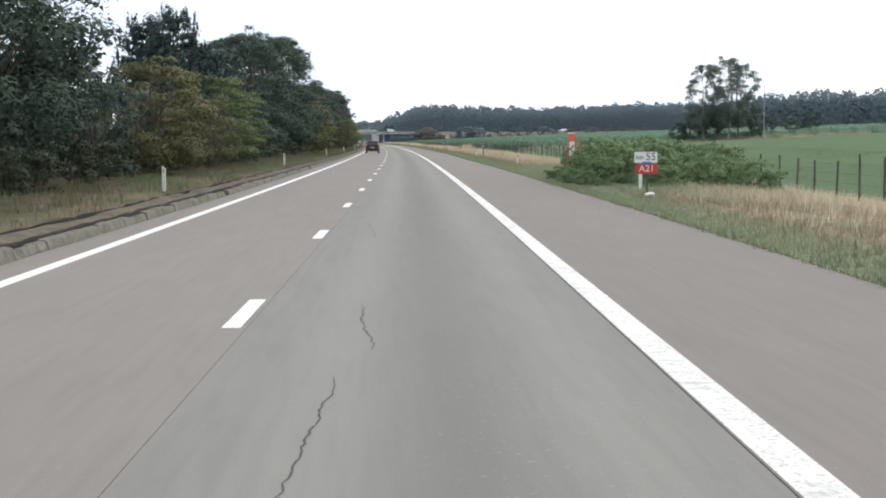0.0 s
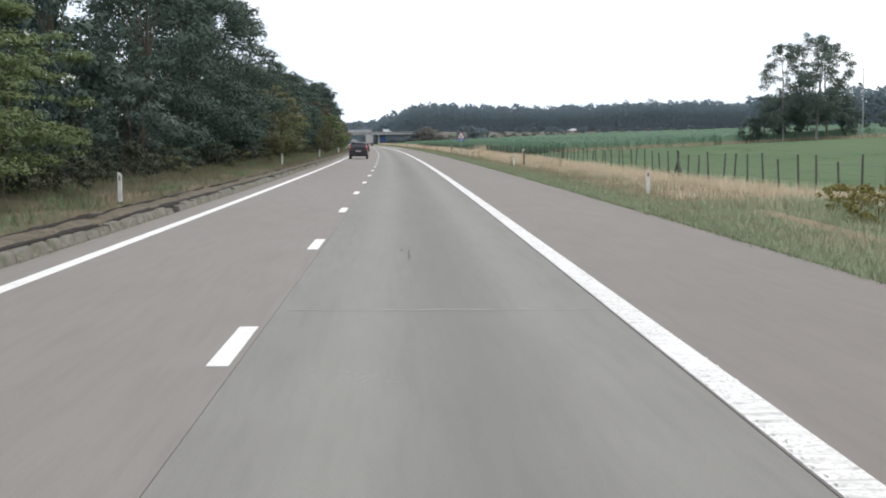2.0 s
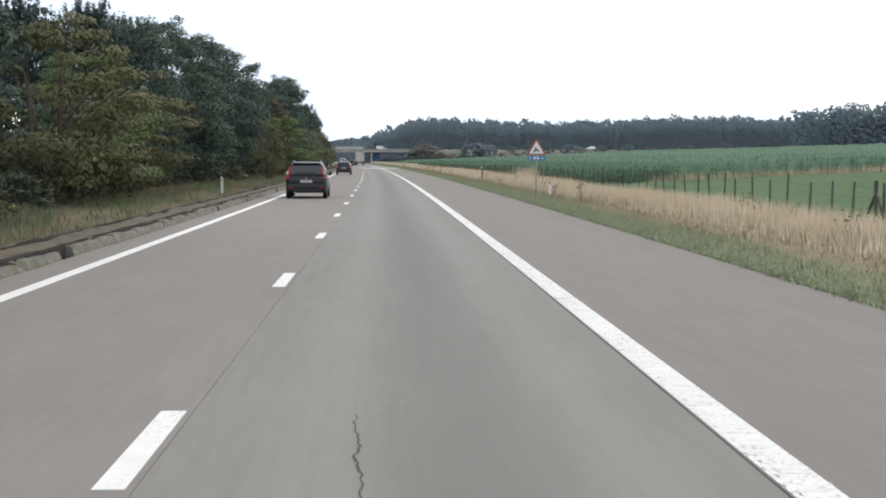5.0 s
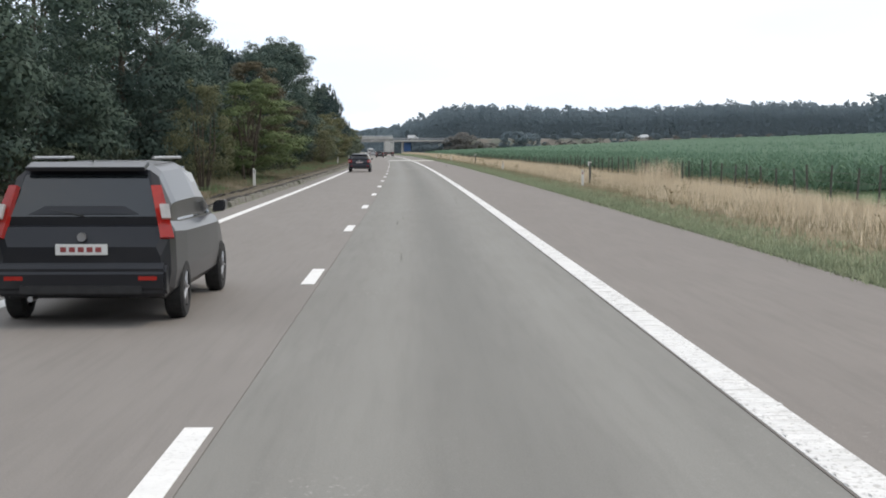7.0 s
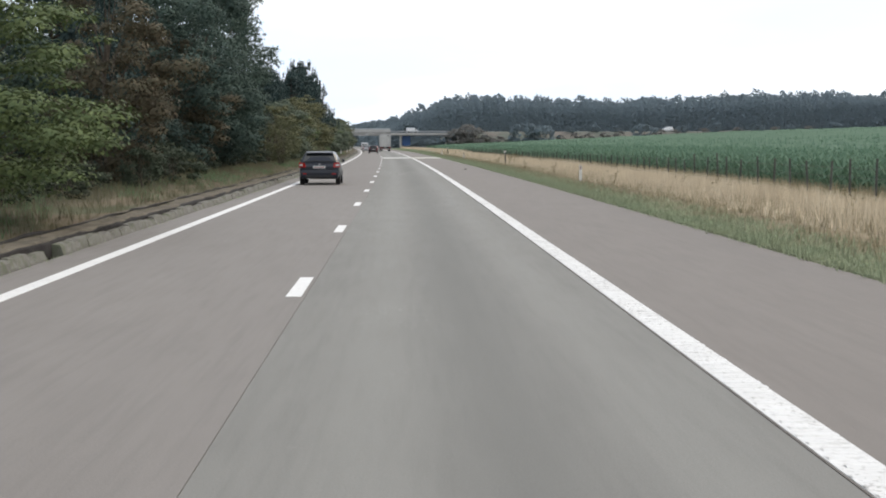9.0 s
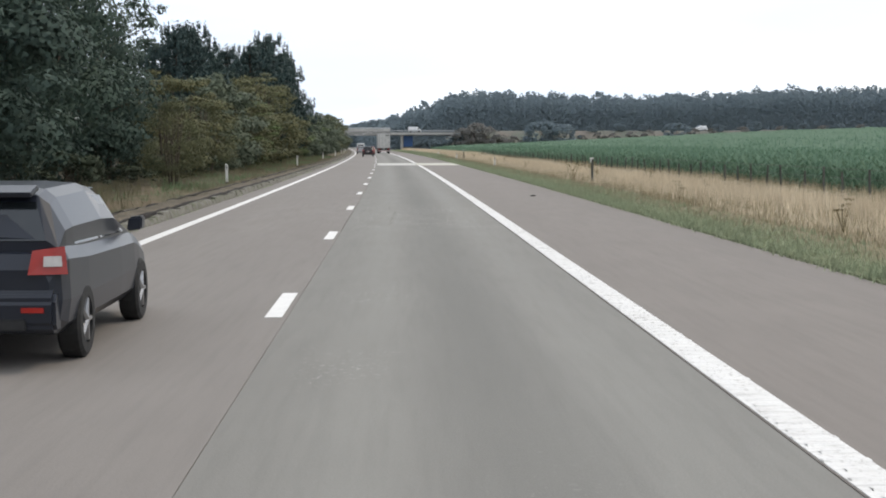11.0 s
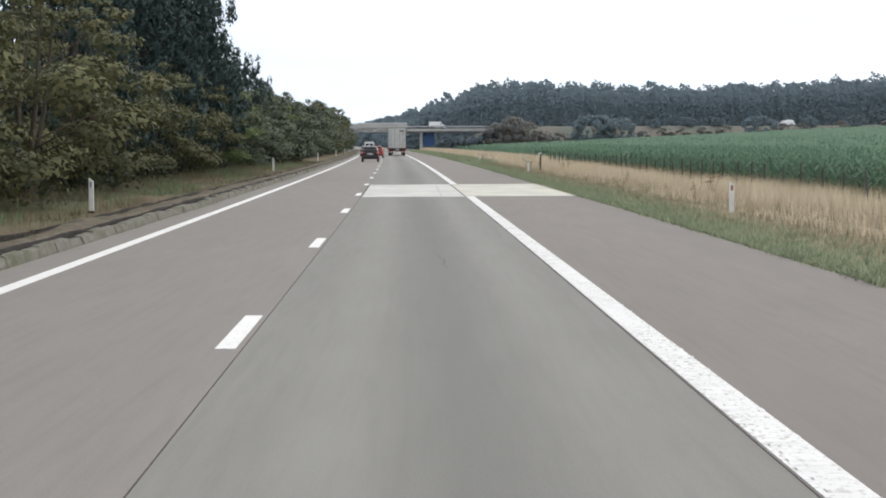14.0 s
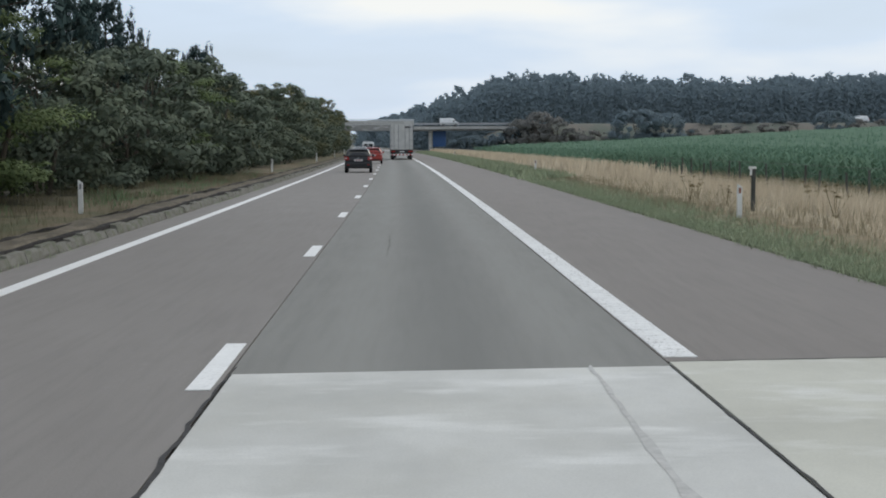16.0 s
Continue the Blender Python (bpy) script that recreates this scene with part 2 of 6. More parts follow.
# Oak and pine greens are lifted and blued to imitate a hazy veil.
M_OAK = leaf_material("oak_leaves", (0.052, 0.083, 0.064), (0.1, 0.142, 0.104), (0.066, 0.098, 0.09), 0.6, 0.15, 0.5, 0.12)
M_PINE = leaf_material("pine_needles", (0.036, 0.062, 0.06), (0.066, 0.102, 0.09), (0.05, 0.078, 0.08), 0.6, 0.05)
M_GREEN = leaf_material("acacia_leaves", (0.08, 0.124, 0.052), (0.2, 0.25, 0.098), (0.094, 0.128, 0.058), 0.6, 0.15, 0.5, 0.2)
M_OLIVE = leaf_material("drying_leaves", (0.096, 0.104, 0.054), (0.205, 0.186, 0.088), (0.094, 0.108, 0.066))
M_THIN = leaf_material("sparse_yellowing_leaves", (0.11, 0.118, 0.06), (0.19, 0.19, 0.105), (0.105, 0.114, 0.066))
M_YELLOW = leaf_material("yellowing_bracken", (0.16, 0.15, 0.045), (0.30, 0.25, 0.08), (0.17, 0.16, 0.06))
M_RUST = leaf_material("rusty_leaves", (0.094, 0.084, 0.056), (0.185, 0.128, 0.082), (0.086, 0.092, 0.06))
M_BRAMBLE = leaf_material("bramble_leaves", (0.115, 0.2, 0.092), (0.285, 0.365, 0.195), (0.15, 0.225, 0.11))
# Birch green, lightened and greyed in its base colour for haze.
M_BIRCH = leaf_material("birch_leaves", (0.082, 0.12, 0.098), (0.15, 0.192, 0.145), (0.105, 0.145, 0.13), 0.6, 0.2, 0.5, 0.2)
# Distance haze is mixed into this leaf colour: paler and bluer than foliage.
M_FAR = leaf_material("hazed_wood_leaves", (0.178, 0.228, 0.252), (0.232, 0.288, 0.31), (0.195, 0.248, 0.278), 0.8, 0.4, 0.5, 0.1)
M_MAIZE = leaf_material("maize_leaves", (0.098, 0.184, 0.12), (0.205, 0.305, 0.202), (0.11, 0.198, 0.14), 0.75, 0.35, 0.5, 0.15)
M_GRASS = leaf_material("green_grass", (0.235, 0.325, 0.205), (0.365, 0.45, 0.295), (0.33, 0.345, 0.225), 0.6, 0.4, 0.6, 0.12)
M_DRY = leaf_material("dry_grass", (0.6, 0.505, 0.365), (0.9, 0.8, 0.63), (0.5, 0.4, 0.275), 0.7, 0.35, 0.75, 0.2)
M_DULL = leaf_material("withered_grass", (0.13, 0.118, 0.074), (0.215, 0.188, 0.12), (0.118, 0.115, 0.066), 0.7, 0.3, 0.6, 0.12)
# Withered brown, greyed and lightened to carry the haze near the bridge.
M_FAR_DRY = leaf_material("hazed_dry_leaves", (0.215, 0.205, 0.195), (0.295, 0.278, 0.258), (0.235, 0.242, 0.23), 0.8, 0.3, 0.5, 0.1)
# Pale olive leaves, their colour lightened further for haze along the row.
M_ROW = leaf_material("pale_hazed_leaves", (0.088, 0.112, 0.076), (0.165, 0.190, 0.128), (0.105, 0.130, 0.100), 0.6, 0.15, 0.6, 0.12)
M_PASTURE = leaf_material("pasture_blades", (0.105, 0.185, 0.095), (0.155, 0.245, 0.13), (0.13, 0.2, 0.098), 0.6, 0.35, 0.6, 0.12)
# Leaf green darkened to imitate deep shade below the crowns.
M_SHADE = leaf_material("shaded_undergrowth_leaves", (0.040, 0.058, 0.040), (0.082, 0.105, 0.068), (0.060, 0.066, 0.044), 0.6, 0.12, 0.6, 0.1)
M_STRAW = leaf_material("brown_straw", (0.230, 0.185, 0.115), (0.360, 0.295, 0.195), (0.215, 0.205, 0.125), 0.7, 0.3, 0.6, 0.12)
M_WEED = leaf_material("weed_heads", (0.13, 0.11, 0.05), (0.24, 0.20, 0.10), (0.15, 0.11, 0.05), 0.7, 0.1)


def bark_material(name, a, b):
    k = Mat(name, 0.9, 0, 0.2)
    k.color(k.mix(k.rng(k.noise(5, 5, (1, 1, 0.25)), 0.35, 0.65), a, b)).bump(k.noise(18, 4, (1, 1, 0.2)), 0.6, 0.03)
    return k.m


M_BARK = bark_material("oak_bark", (0.07, 0.055, 0.042), (0.12, 0.10, 0.08))
M_PINE_BARK = bark_material("pine_bark", (0.055, 0.043, 0.034), (0.085, 0.066, 0.052))
M_BIRCH_BARK = bark_material("birch_bark", (0.34, 0.33, 0.31), (0.10, 0.095, 0.09))
M_WOOD_POST = bark_material("weathered_wood", (0.060, 0.062, 0.056), (0.115, 0.115, 0.105))


def kerb_material():
    k = Mat("broken_kerb_concrete", 0.9, 0, 0.25)
    oi = k.t.nodes.new("ShaderNodeObjectInfo")
    c = k.mix(k.rng(k.noise(3, 5), 0.3, 0.7), (0.225, 0.213, 0.19), (0.15, 0.14, 0.122))
    c = k.mix(k.rng(oi.outputs["Random"], 0, 1, 0, 0.6), c, (0.16, 0.155, 0.125))
    c = k.mix(k.rng(k.noise(2.6, 5, (1, 1, 0.7)), 0.48, 0.64, 0, 0.75), c, (0.105, 0.115, 0.07))
    k.color(c).bump(k.noise(14, 5), 0.7, 0.03)
    return k.m


M_KERB = kerb_material()
M_RIDGE = plain("mossy_asphalt_ridge", (0.165, 0.140, 0.105), 0.95, 0, 0.45, 2.0, 0.2)
M_EDGE_DARK = plain("near_black_edge", (0.034, 0.029, 0.026), 0.9, 0, 0.4, 3.0, 0.2)
M_WHITE = plain("white_plastic", (0.78, 0.77, 0.73), 0.5, 0, 0.18)
M_GREYPL = plain("grey_reflector", (0.28, 0.28, 0.29), 0.3)
M_REFL = plain("red_reflector", (0.30, 0.10, 0.05), 0.3)
M_STEEL = plain("galvanised_steel", (0.42, 0.43, 0.44), 0.45, 0.8)
M_SIGN_W = plain("sign_white", (0.72, 0.73, 0.72), 0.4, 0, 0.1)
M_SIGN_R = plain("sign_red", (0.50, 0.045, 0.035), 0.4, 0, 0.15)
M_SIGN_FADED = plain("faded_sign_red", (0.33, 0.06, 0.05), 0.45, 0, 0.2)
M_SIGN_BL = plain("sign_blue", (0.045, 0.16, 0.42), 0.4, 0, 0.15)
M_SIGN_K = plain("sign_black", (0.015, 0.015, 0.017), 0.4)
M_ORANGE = plain("call_box_orange", (0.70, 0.17, 0.09), 0.5, 0, 0.22, 4)
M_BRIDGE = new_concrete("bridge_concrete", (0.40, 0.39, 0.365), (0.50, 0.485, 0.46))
# Darker tone of the same concrete, for the deck and the left fascia.
M_BRIDGE_D = new_concrete("bridge_dark_concrete", (0.24, 0.235, 0.225), (0.30, 0.29, 0.28))
M_RAIL = plain("bridge_rail_paint", (0.74, 0.75, 0.75), 0.5)
M_WIRE = plain("fence_wire", (0.16, 0.15, 0.14), 0.6, 0.7)


def car_paint(name, col, rough=0.3):
    k = Mat(name, rough, 0.0, 0.3)
    c = k.mix(k.rng(k.noise(2.5, 4), 0.4, 0.7), col, tuple(v * 0.85 + 0.006 for v in col))
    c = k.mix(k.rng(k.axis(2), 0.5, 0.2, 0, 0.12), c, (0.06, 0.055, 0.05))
    k.color(c)
    k.b.inputs["Coat Weight"].default_value = 0.2
    k.b.inputs["Coat Roughness"].default_value = 0.08
    return k.m


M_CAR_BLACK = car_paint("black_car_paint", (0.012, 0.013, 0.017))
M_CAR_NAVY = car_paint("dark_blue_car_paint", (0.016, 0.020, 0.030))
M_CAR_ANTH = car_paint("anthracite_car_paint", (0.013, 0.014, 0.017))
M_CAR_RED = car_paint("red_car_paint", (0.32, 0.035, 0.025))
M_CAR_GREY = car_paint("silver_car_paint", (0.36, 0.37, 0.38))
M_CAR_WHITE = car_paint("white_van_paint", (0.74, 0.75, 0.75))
M_GLASS = plain("tinted_window_glass", (0.012, 0.015, 0.017), 0.06, 0, 0.1, 6, 0.8)
M_TYRE = plain("tyre_rubber", (0.018, 0.018, 0.018), 0.85)
M_RIM = plain("alloy_rim", (0.40, 0.40, 0.41), 0.35, 0.8)
M_LAMP_R = plain("tail_lamp_red", (0.40, 0.02, 0.015), 0.15)
M_LAMP_W = plain("tail_lamp_clear", (0.55, 0.52, 0.50), 0.12)
M_PLATE = plain("number_plate_white", (0.66, 0.66, 0.64), 0.45, 0, 0.08)
M_BAR_RED = plain("plate_bar_red", (0.30, 0.05, 0.05), 0.5)
M_BLACKPL = plain("black_plastic", (0.02, 0.02, 0.021), 0.6)
M_TRAILER = plain("trailer_panel_grey_white", (0.56, 0.55, 0.52), 0.5, 0, 0.22, 1.5)
M_TRAILER_BAR = plain("trailer_bar_grey", (0.30, 0.30, 0.30), 0.4, 0.5)
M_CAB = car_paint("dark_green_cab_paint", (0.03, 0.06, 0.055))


# ---- mesh helpers ----
def mesh_ob(name, verts, faces, mat, parent=None, label="", smooth=False):
    me = bpy.data.meshes.new(name)
    me.from_pydata([tuple(v) for v in verts], [], faces)
    me.materials.append(mat)
    if smooth:
        me.polygons.foreach_set("use_smooth", [True] * len(me.polygons))
    me.update()
    ob = new(name, me)
    if parent:
        ob.parent = parent
    return tagged(ob, label)


def fast_quads(name, verts, mat, parent=None, label="", soft=None, face=None):
    """One mesh of loose quads (or triangles) from an (n, 4 or 3, 3) array; soft: a rounded shading normal for each."""
    n, per = verts.shape[0], verts.shape[1]
    if soft is not None:
        face = soft if face is None else np.broadcast_to(np.array(face, float), (n, 3))
        turn = (np.cross(verts[:, 1] - verts[:, 0], verts[:, 2] - verts[:, 0]) * face).sum(1) < 0
        verts = np.where(turn[:, None, None], verts[:, ::-1], verts)
    me = bpy.data.meshes.new(name)
    me.vertices.add(n * per)
    me.vertices.foreach_set("co", verts.reshape(-1).astype(np.float32))
    me.loops.add(n * per)
    me.loops.foreach_set("vertex_index", np.arange(n * per, dtype=np.int32))
    me.polygons.add(n)
    me.polygons.foreach_set("loop_start", np.arange(0, n * per, per, dtype=np.int32))
    me.materials.append(mat)
    me.update(calc_edges=True)
    if soft is not None:
        me.polygons.foreach_set("use_smooth", np.ones(n, bool))
        me.normals_split_custom_set_from_vertices(np.repeat(soft, per, 0).tolist())
    ob = new(name, me)
    if parent:
        ob.parent = parent
    return tagged(ob, label)


def turf(name, verts, mat):
    """Grass: blades shaded like the upper side of the sward."""
    rr = np.random.default_rng(len(verts))
    up = np.stack([rr.normal(0, 0.25, len(verts)), rr.normal(-0.1, 0.25, len(verts)), np.ones(len(verts))], 1)
    return fast_quads(name, verts, mat, None, "", up / np.linalg.norm(up, axis=1)[:, None], (-0.4 if verts[:, 0, 0].mean() > 0 else 0.4, -1, 0.3))


def part(name, bm, material, parent, label="", smooth=False):
    me = bpy.data.meshes.new(name)
    bm.normal_update()
    bm.to_mesh(me)
    bm.free()
    me.materials.append(material)
    if smooth:
        me.polygons.foreach_set("use_smooth", [True] * len(me.polygons))
    ob = new(name, me)
    if parent:
        ob.parent = parent
    return tagged(ob, label)


def empty(name, m=None):
    ob = new(name)
    ob.empty_display_size = 0.2
    if m is not None:
        ob.matrix_world = m
    return ob


def add_box(bm, x0, x1, y0, y1, z0, z1, bevel=0.0):
    vs = [bm.verts.new(p) for p in ((x0, y0, z0), (x1, y0, z0), (x1, y1, z0), (x0, y1, z0),
                                    (x0, y0, z1), (x1, y0, z1), (x1, y1, z1), (x0, y1, z1))]
    fs = [bm.faces.new([vs[i] for i in f]) for f in ((0, 3, 2, 1), (4, 5, 6, 7), (0, 1, 5, 4), (1, 2, 6, 5), (2, 3, 7, 6), (3, 0, 4, 7))]
    if bevel:
        edges = list({e for f in fs for e in f.edges})
        bmesh.ops.bevel(bm, geom=edges, offset=bevel, segments=2, affect='EDGES')
    return bm


def box(x0, x1, y0, y1, z0, z1, bevel=0.0):
    return add_box(bmesh.new(), x0, x1, y0, y1, z0, z1, bevel)


def add_tube(bm, p, q, r0, r1, sides=7):
    p, q = Vector(p), Vector(q)
    rot = (q - p).to_track_quat('Z', 'Y').to_matrix()
    a, b = [], []
    for i in range(sides):
        w = 2 * math.pi * i / sides
        d = rot @ Vector((math.cos(w), math.sin(w), 0))
        a.append(bm.verts.new(p + d * r0))
        b.append(bm.verts.new(q + d * r1))
    for i in range(sides):
        j = (i + 1) % sides
        bm.faces.new((a[i], a[j], b[j], b[i]))
    bm.faces.new(a[::-1])
    bm.faces.new(b)
    return bm


def tube(p, q, r0, r1=None, sides=8):
    return add_tube(bmesh.new(), p, q, r0, r0 if r1 is None else r1, sides)


def prism(outline, axis, lo, hi, bevel=0.0):
    """A flat outline pushed out between lo and hi along an axis (0 x, 1 y, 2 z)."""
    bm = bmesh.new()
    def at(p, v):
        q = [p[0], p[1]]
        q.insert(axis, v)
        return q
    a = [bm.verts.new(at(p, lo)) for p in outline]
    b = [bm.verts.new(at(p, hi)) for p in outline]
    n = len(outline)
    fs = [bm.faces.new(a), bm.faces.new(b[::-1])]
    for i in range(n):
        j = (i + 1) % n
        fs.append(bm.faces.new((a[j], a[i], b[i], b[j])))
    bmesh.ops.recalc_face_normals(bm, faces=fs)
    if bevel:
        bmesh.ops.bevel(bm, geom=list(bm.edges), offset=bevel, segments=2, affect='EDGES')
    return bm


def smooth01(v):
    v = np.clip(v, 0, 1)
    return v * v * (3 - 2 * v)


# ---- the lie of the land ----
def land(x, y):
    """Height of the ground."""
    x, y = np.asarray(x, float), np.asarray(y, float)
    z = np.full(np.broadcast(x, y).shape, -0.12)
    # left: bank behind the kerb, then level wood floor
    z = np.where(x < -4.6, 0.15 + 0.02 * np.clip(-x - 5, 0, 30), z)
    # right: verge, shallow ditch at the fence, rising field
    right = 0.02 + 0.12 * smooth01((x - 7.6) / 1.2) - 0.20 * smooth01((x - 10) / 5.0)
    right = right + 0.046 * np.clip(x - 16, 0, 90) * smooth01((x - 14) / 10) + 0.018 * np.clip(x - 106, 0, 500)
    z = np.where(x > 7.46, right, z)
    # bank of the crossing road
    side = np.clip(smooth01((x - 22.7) / 14) + smooth01((-24 - x) / 10), 0, 1)
    top = 5.7 + 0.018 * np.clip(x - 106, 0, 500)
    bank = smooth01((y - 683) / 12)
    z = np.where(y > 680, z + (np.maximum(top, z) - z) * bank * side, z)
    return z


xs = np.unique(np.concatenate([np.array([-4000, -2500, -1200, -500, -250, -120, -70, -45]), np.arange(-30, -4, 1.0), [-4.61, -4.59],
                               np.array([-3, 0, 4, 7.0, 7.44, 7.47]), np.arange(7.6, 18, 0.4), np.arange(18, 40, 2), np.arange(40, 130, 6),
                               np.array([150, 180, 220, 270, 330, 420, 600, 1000, 2000, 4000])]))
ys = np.unique(np.concatenate([np.array([-3000, -1500, -600, -200, -80, -40]), np.arange(-20, 670, 6), np.arange(670, 730, 2.5),
                               np.array([760, 820, 900, 1000, 1200, 1500, 2000, 3000, 4500])]))
gx, gy = np.meshgrid(xs, ys)
gz = land(gx, gy)
rng = np.random.default_rng(3)
gz = gz + np.where((gx > 8.5) | (gx < -5.5), rng.normal(0, 0.03, gz.shape), 0)
nx, ny = len(xs), len(ys)
faces = [(j * nx + i, j * nx + i + 1, (j + 1) * nx + i + 1, (j + 1) * nx + i) for j in range(ny - 1) for i in range(nx - 1)]
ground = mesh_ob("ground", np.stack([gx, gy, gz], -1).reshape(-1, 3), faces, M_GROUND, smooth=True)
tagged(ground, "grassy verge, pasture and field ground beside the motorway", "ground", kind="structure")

# ---- road ----
Y0, Y1 = -60.0, 1500.0
SLAB0, SLAB1 = 398.6, 413.6
J1, J2 = 0.14, 3.64
road = part("road", box(-4.16, 7.46, Y0, Y1, -0.20, -0.02), M_JOINT, None)
tagged(road, "two lane concrete motorway with hard shoulder and dark joints", "road", kind="structure")


def strip(name, x0, x1, y0, y1, mat, parent, label="", ztop=0.0):
    return part(name, box(x0, x1, y0, y1, -0.15, ztop), mat, parent, label)


def skew_strip(name, x0, x1, y, mat, parent, label=""):
    """A lane stretch with slanting ends; y: near left, near right, far right, far left."""
    return part(name, prism([(x0, y[0]), (x1, y[1]), (x1, y[2]), (x0, y[3])], 2, -0.15, 0.0), mat, parent, label)


strip("left_lane", -4.15, J1 + 0.0005, Y0, 303, M_LANE_L, road, "worn grey-brown concrete lane")
strip("left_lane", -4.15, J1 - 0.007, 303, Y1, M_LANE_L, road, "worn grey-brown concrete lane")
skew_strip("right_lane", J1 + 0.006, J2 - 0.006, (Y0, Y0, SLAB0 + 0.27, SLAB0), M_LANE_R, road, "worn grey concrete lane with dark oil track")
skew_strip("right_lane", J1 + 0.006, J2 - 0.006, (SLAB1 - 0.36, SLAB1 - 0.02, Y1, Y1), M_LANE_R, road, "worn grey concrete lane with dark oil track")
skew_strip("shoulder", J2 + 0.006, 7.45, (Y0, Y0, SLAB0 + 0.7, SLAB0 + 0.5), M_SHOULDER, road, "brownish concrete hard shoulder")
skew_strip("shoulder", J2 + 0.006, 7.45, (SLAB1 + 0.2, SLAB1 + 0.56, Y1, Y1), M_SHOULDER, road, "brownish concrete hard shoulder")


def skew_slab(name, x0, x1, a0, a1, b0, b1, mat, label):
    return part(name, prism([(x0, a0), (x1, a1), (x1, b1), (x0, b0)], 2, -0.14, 0.003), mat, road, label)


skew_slab("new_slab", J1 + 0.03, J2 - 0.02, SLAB0 + 0.015, SLAB0 + 0.285, SLAB1 - 0.375, SLAB1 - 0.035, M_SLAB, "pale new concrete repair slab")
skew_slab("new_slab", J2 + 0.02, 7.45, SLAB0 + 0.515, SLAB0 + 0.715, SLAB1 + 0.185, SLAB1 + 0.545, M_SLAB_CREAM, "cream new concrete repair slab")


def ribbon(name, pts, width, mat, parent, z=0.004, label=""):
    """A thin strip along a bent line on the road."""
    vs, fs = [], []
    for i, (x, y) in enumerate(pts):
        a, b = pts[max(i - 1, 0)], pts[min(i + 1, len(pts) - 1)]
        d = Vector((b[0] - a[0], b[1] - a[1])).normalized()
        w = width * (0.35 + 0.65 * math.sin(math.pi * (i + 0.5) / len(pts))) * (0.6 + 0.8 * random.random())
        vs += [(x - d.y * w / 2, y + d.x * w / 2, z), (x + d.y * w / 2, y - d.x * w / 2, z)]
        if i:
            k = 2 * i
            fs.append((k - 2, k - 1, k + 1, k))
    return mesh_ob(name, vs, fs, mat, parent, label)


def crack(x0, y0, x1, y1, n=44, jit=0.022, width=0.0125):
    pts, off = [], 0.0
    for i in range(n + 1):
        u = i / n
        off += random.uniform(-jit, jit)
        off *= 0.85
        pts.append((x0 + (x1 - x0) * u + off, y0 + (y1 - y0) * u))
    ribbon("crack", pts, width, M_CRACK, road)


random.seed(5)
for c in ((1.33, -1.5, 1.18, 1.9), (1.01, -7.2, 1.17, -2.9), (1.0, 12.5, 0.9, 18.0), (1.57, 60.2, 1.60, 62.4), (1.48, 61.8, 1.47, 62.7), (1.2, 91.5, 1.18, 93.0),
          (1.07, 112.3, 1.01, 113.7), (0.78, 115.7, 0.64, 117.9), (1.31, 114.4, 1.29, 115.9), (1.36, 124.4, 1.32, 127.3), (1.22, 191.3, 1.21, 193.5), (2.91, 215.6, 2.98, 218.4), (3.01, 219.2, 3.08, 222.6),
          (1.78, 320.3, 1.82, 323.8), (2.18, 370.8, 2.05, 373.5), (2.50, 394.6, 2.83, 398.3),
          (1.3, 425, 1.2, 431)):
    crack(*c)
# longer cracks that wander and break off
for corners, wd in ((((1.17, 202.3), (1.05, 202.75), (1.05, 203.4), (1.07, 204.6)), 0.02), (((1.07, 204.5), (1.2, 205.2), (1.19, 207.5)), 0.009),
                    (((1.15, 304.8), (1.19, 306.1), (1.16, 306.4), (1.2, 307.9), (1.16, 308.4), (1.21, 309.6), (1.24, 311.5)), 0.016), (((1.08, 312.2), (1.1, 314.5)), 0.012)):
    pts = []
    for (ax, ay), (bx, by) in zip(corners, corners[1:]):
        n = max(4, int((by - ay) * 7))
        pts += [(ax + (bx - ax) * i / n + random.uniform(-0.009, 0.009), ay + (by - ay) * i / n) for i in range(n)]
    ribbon("crack", pts, wd, M_CRACK, road)
# ragged joints round the repair slab
for x0, wd in ((J1 + 0.005, 0.04), (J2, 0.024)):
    pts = [(x0 + random.uniform(-0.02, 0.02), SLAB0 + 0.2 * i) for i in range(76)]
    ribbon("crack", pts, wd, M_JOINT, road, 0.006)
M_SCUFF = plain("tyre_scuff", (0.475, 0.462, 0.438), 0.8, 0, 0.2, 9.0)
ribbon("scuff", [(2.86 + 0.0024 * i + random.uniform(-0.012, 0.012), SLAB0 + 0.5 + i * 0.29) for i in range(51)], 0.085, M_SCUFF, road, 0.0055, "faint grey tyre scuff")
ribbon("slab_joint", [(J1 + 0.03 + 3.45 * i / 30, SLAB0 + 0.005 + 0.27 * i / 30 + random.uniform(-0.012, 0.012)) for i in range(31)], 0.03, M_JOINT, road, 0.006)
ribbon("slab_joint", [(J2 + 0.02 + 3.75 * i / 30, SLAB1 + 0.19 + 0.36 * i / 30 + random.uniform(-0.012, 0.012)) for i in range(31)], 0.035, M_JOINT, road, 0.006)
for y in (53.8, 155.6):
    pts = [(J1 + 0.1 + 3.3 * i / 16, y + 0.03 * math.sin(i * 1.7)) for i in range(17)]
    ribbon("seam", pts, 0.04, M_BRIDGE, road, 0.004, "pale patched seam")


# ---- painted lines ----
def paint_box(x0, x1, y0, y1):
    return box(x0, x1, y0, y1, 0.0, 0.006)


lane_line = tagged(empty("lane_line"), "broken white line between the two lanes", "road marking", kind="structure")
dash_mesh = None
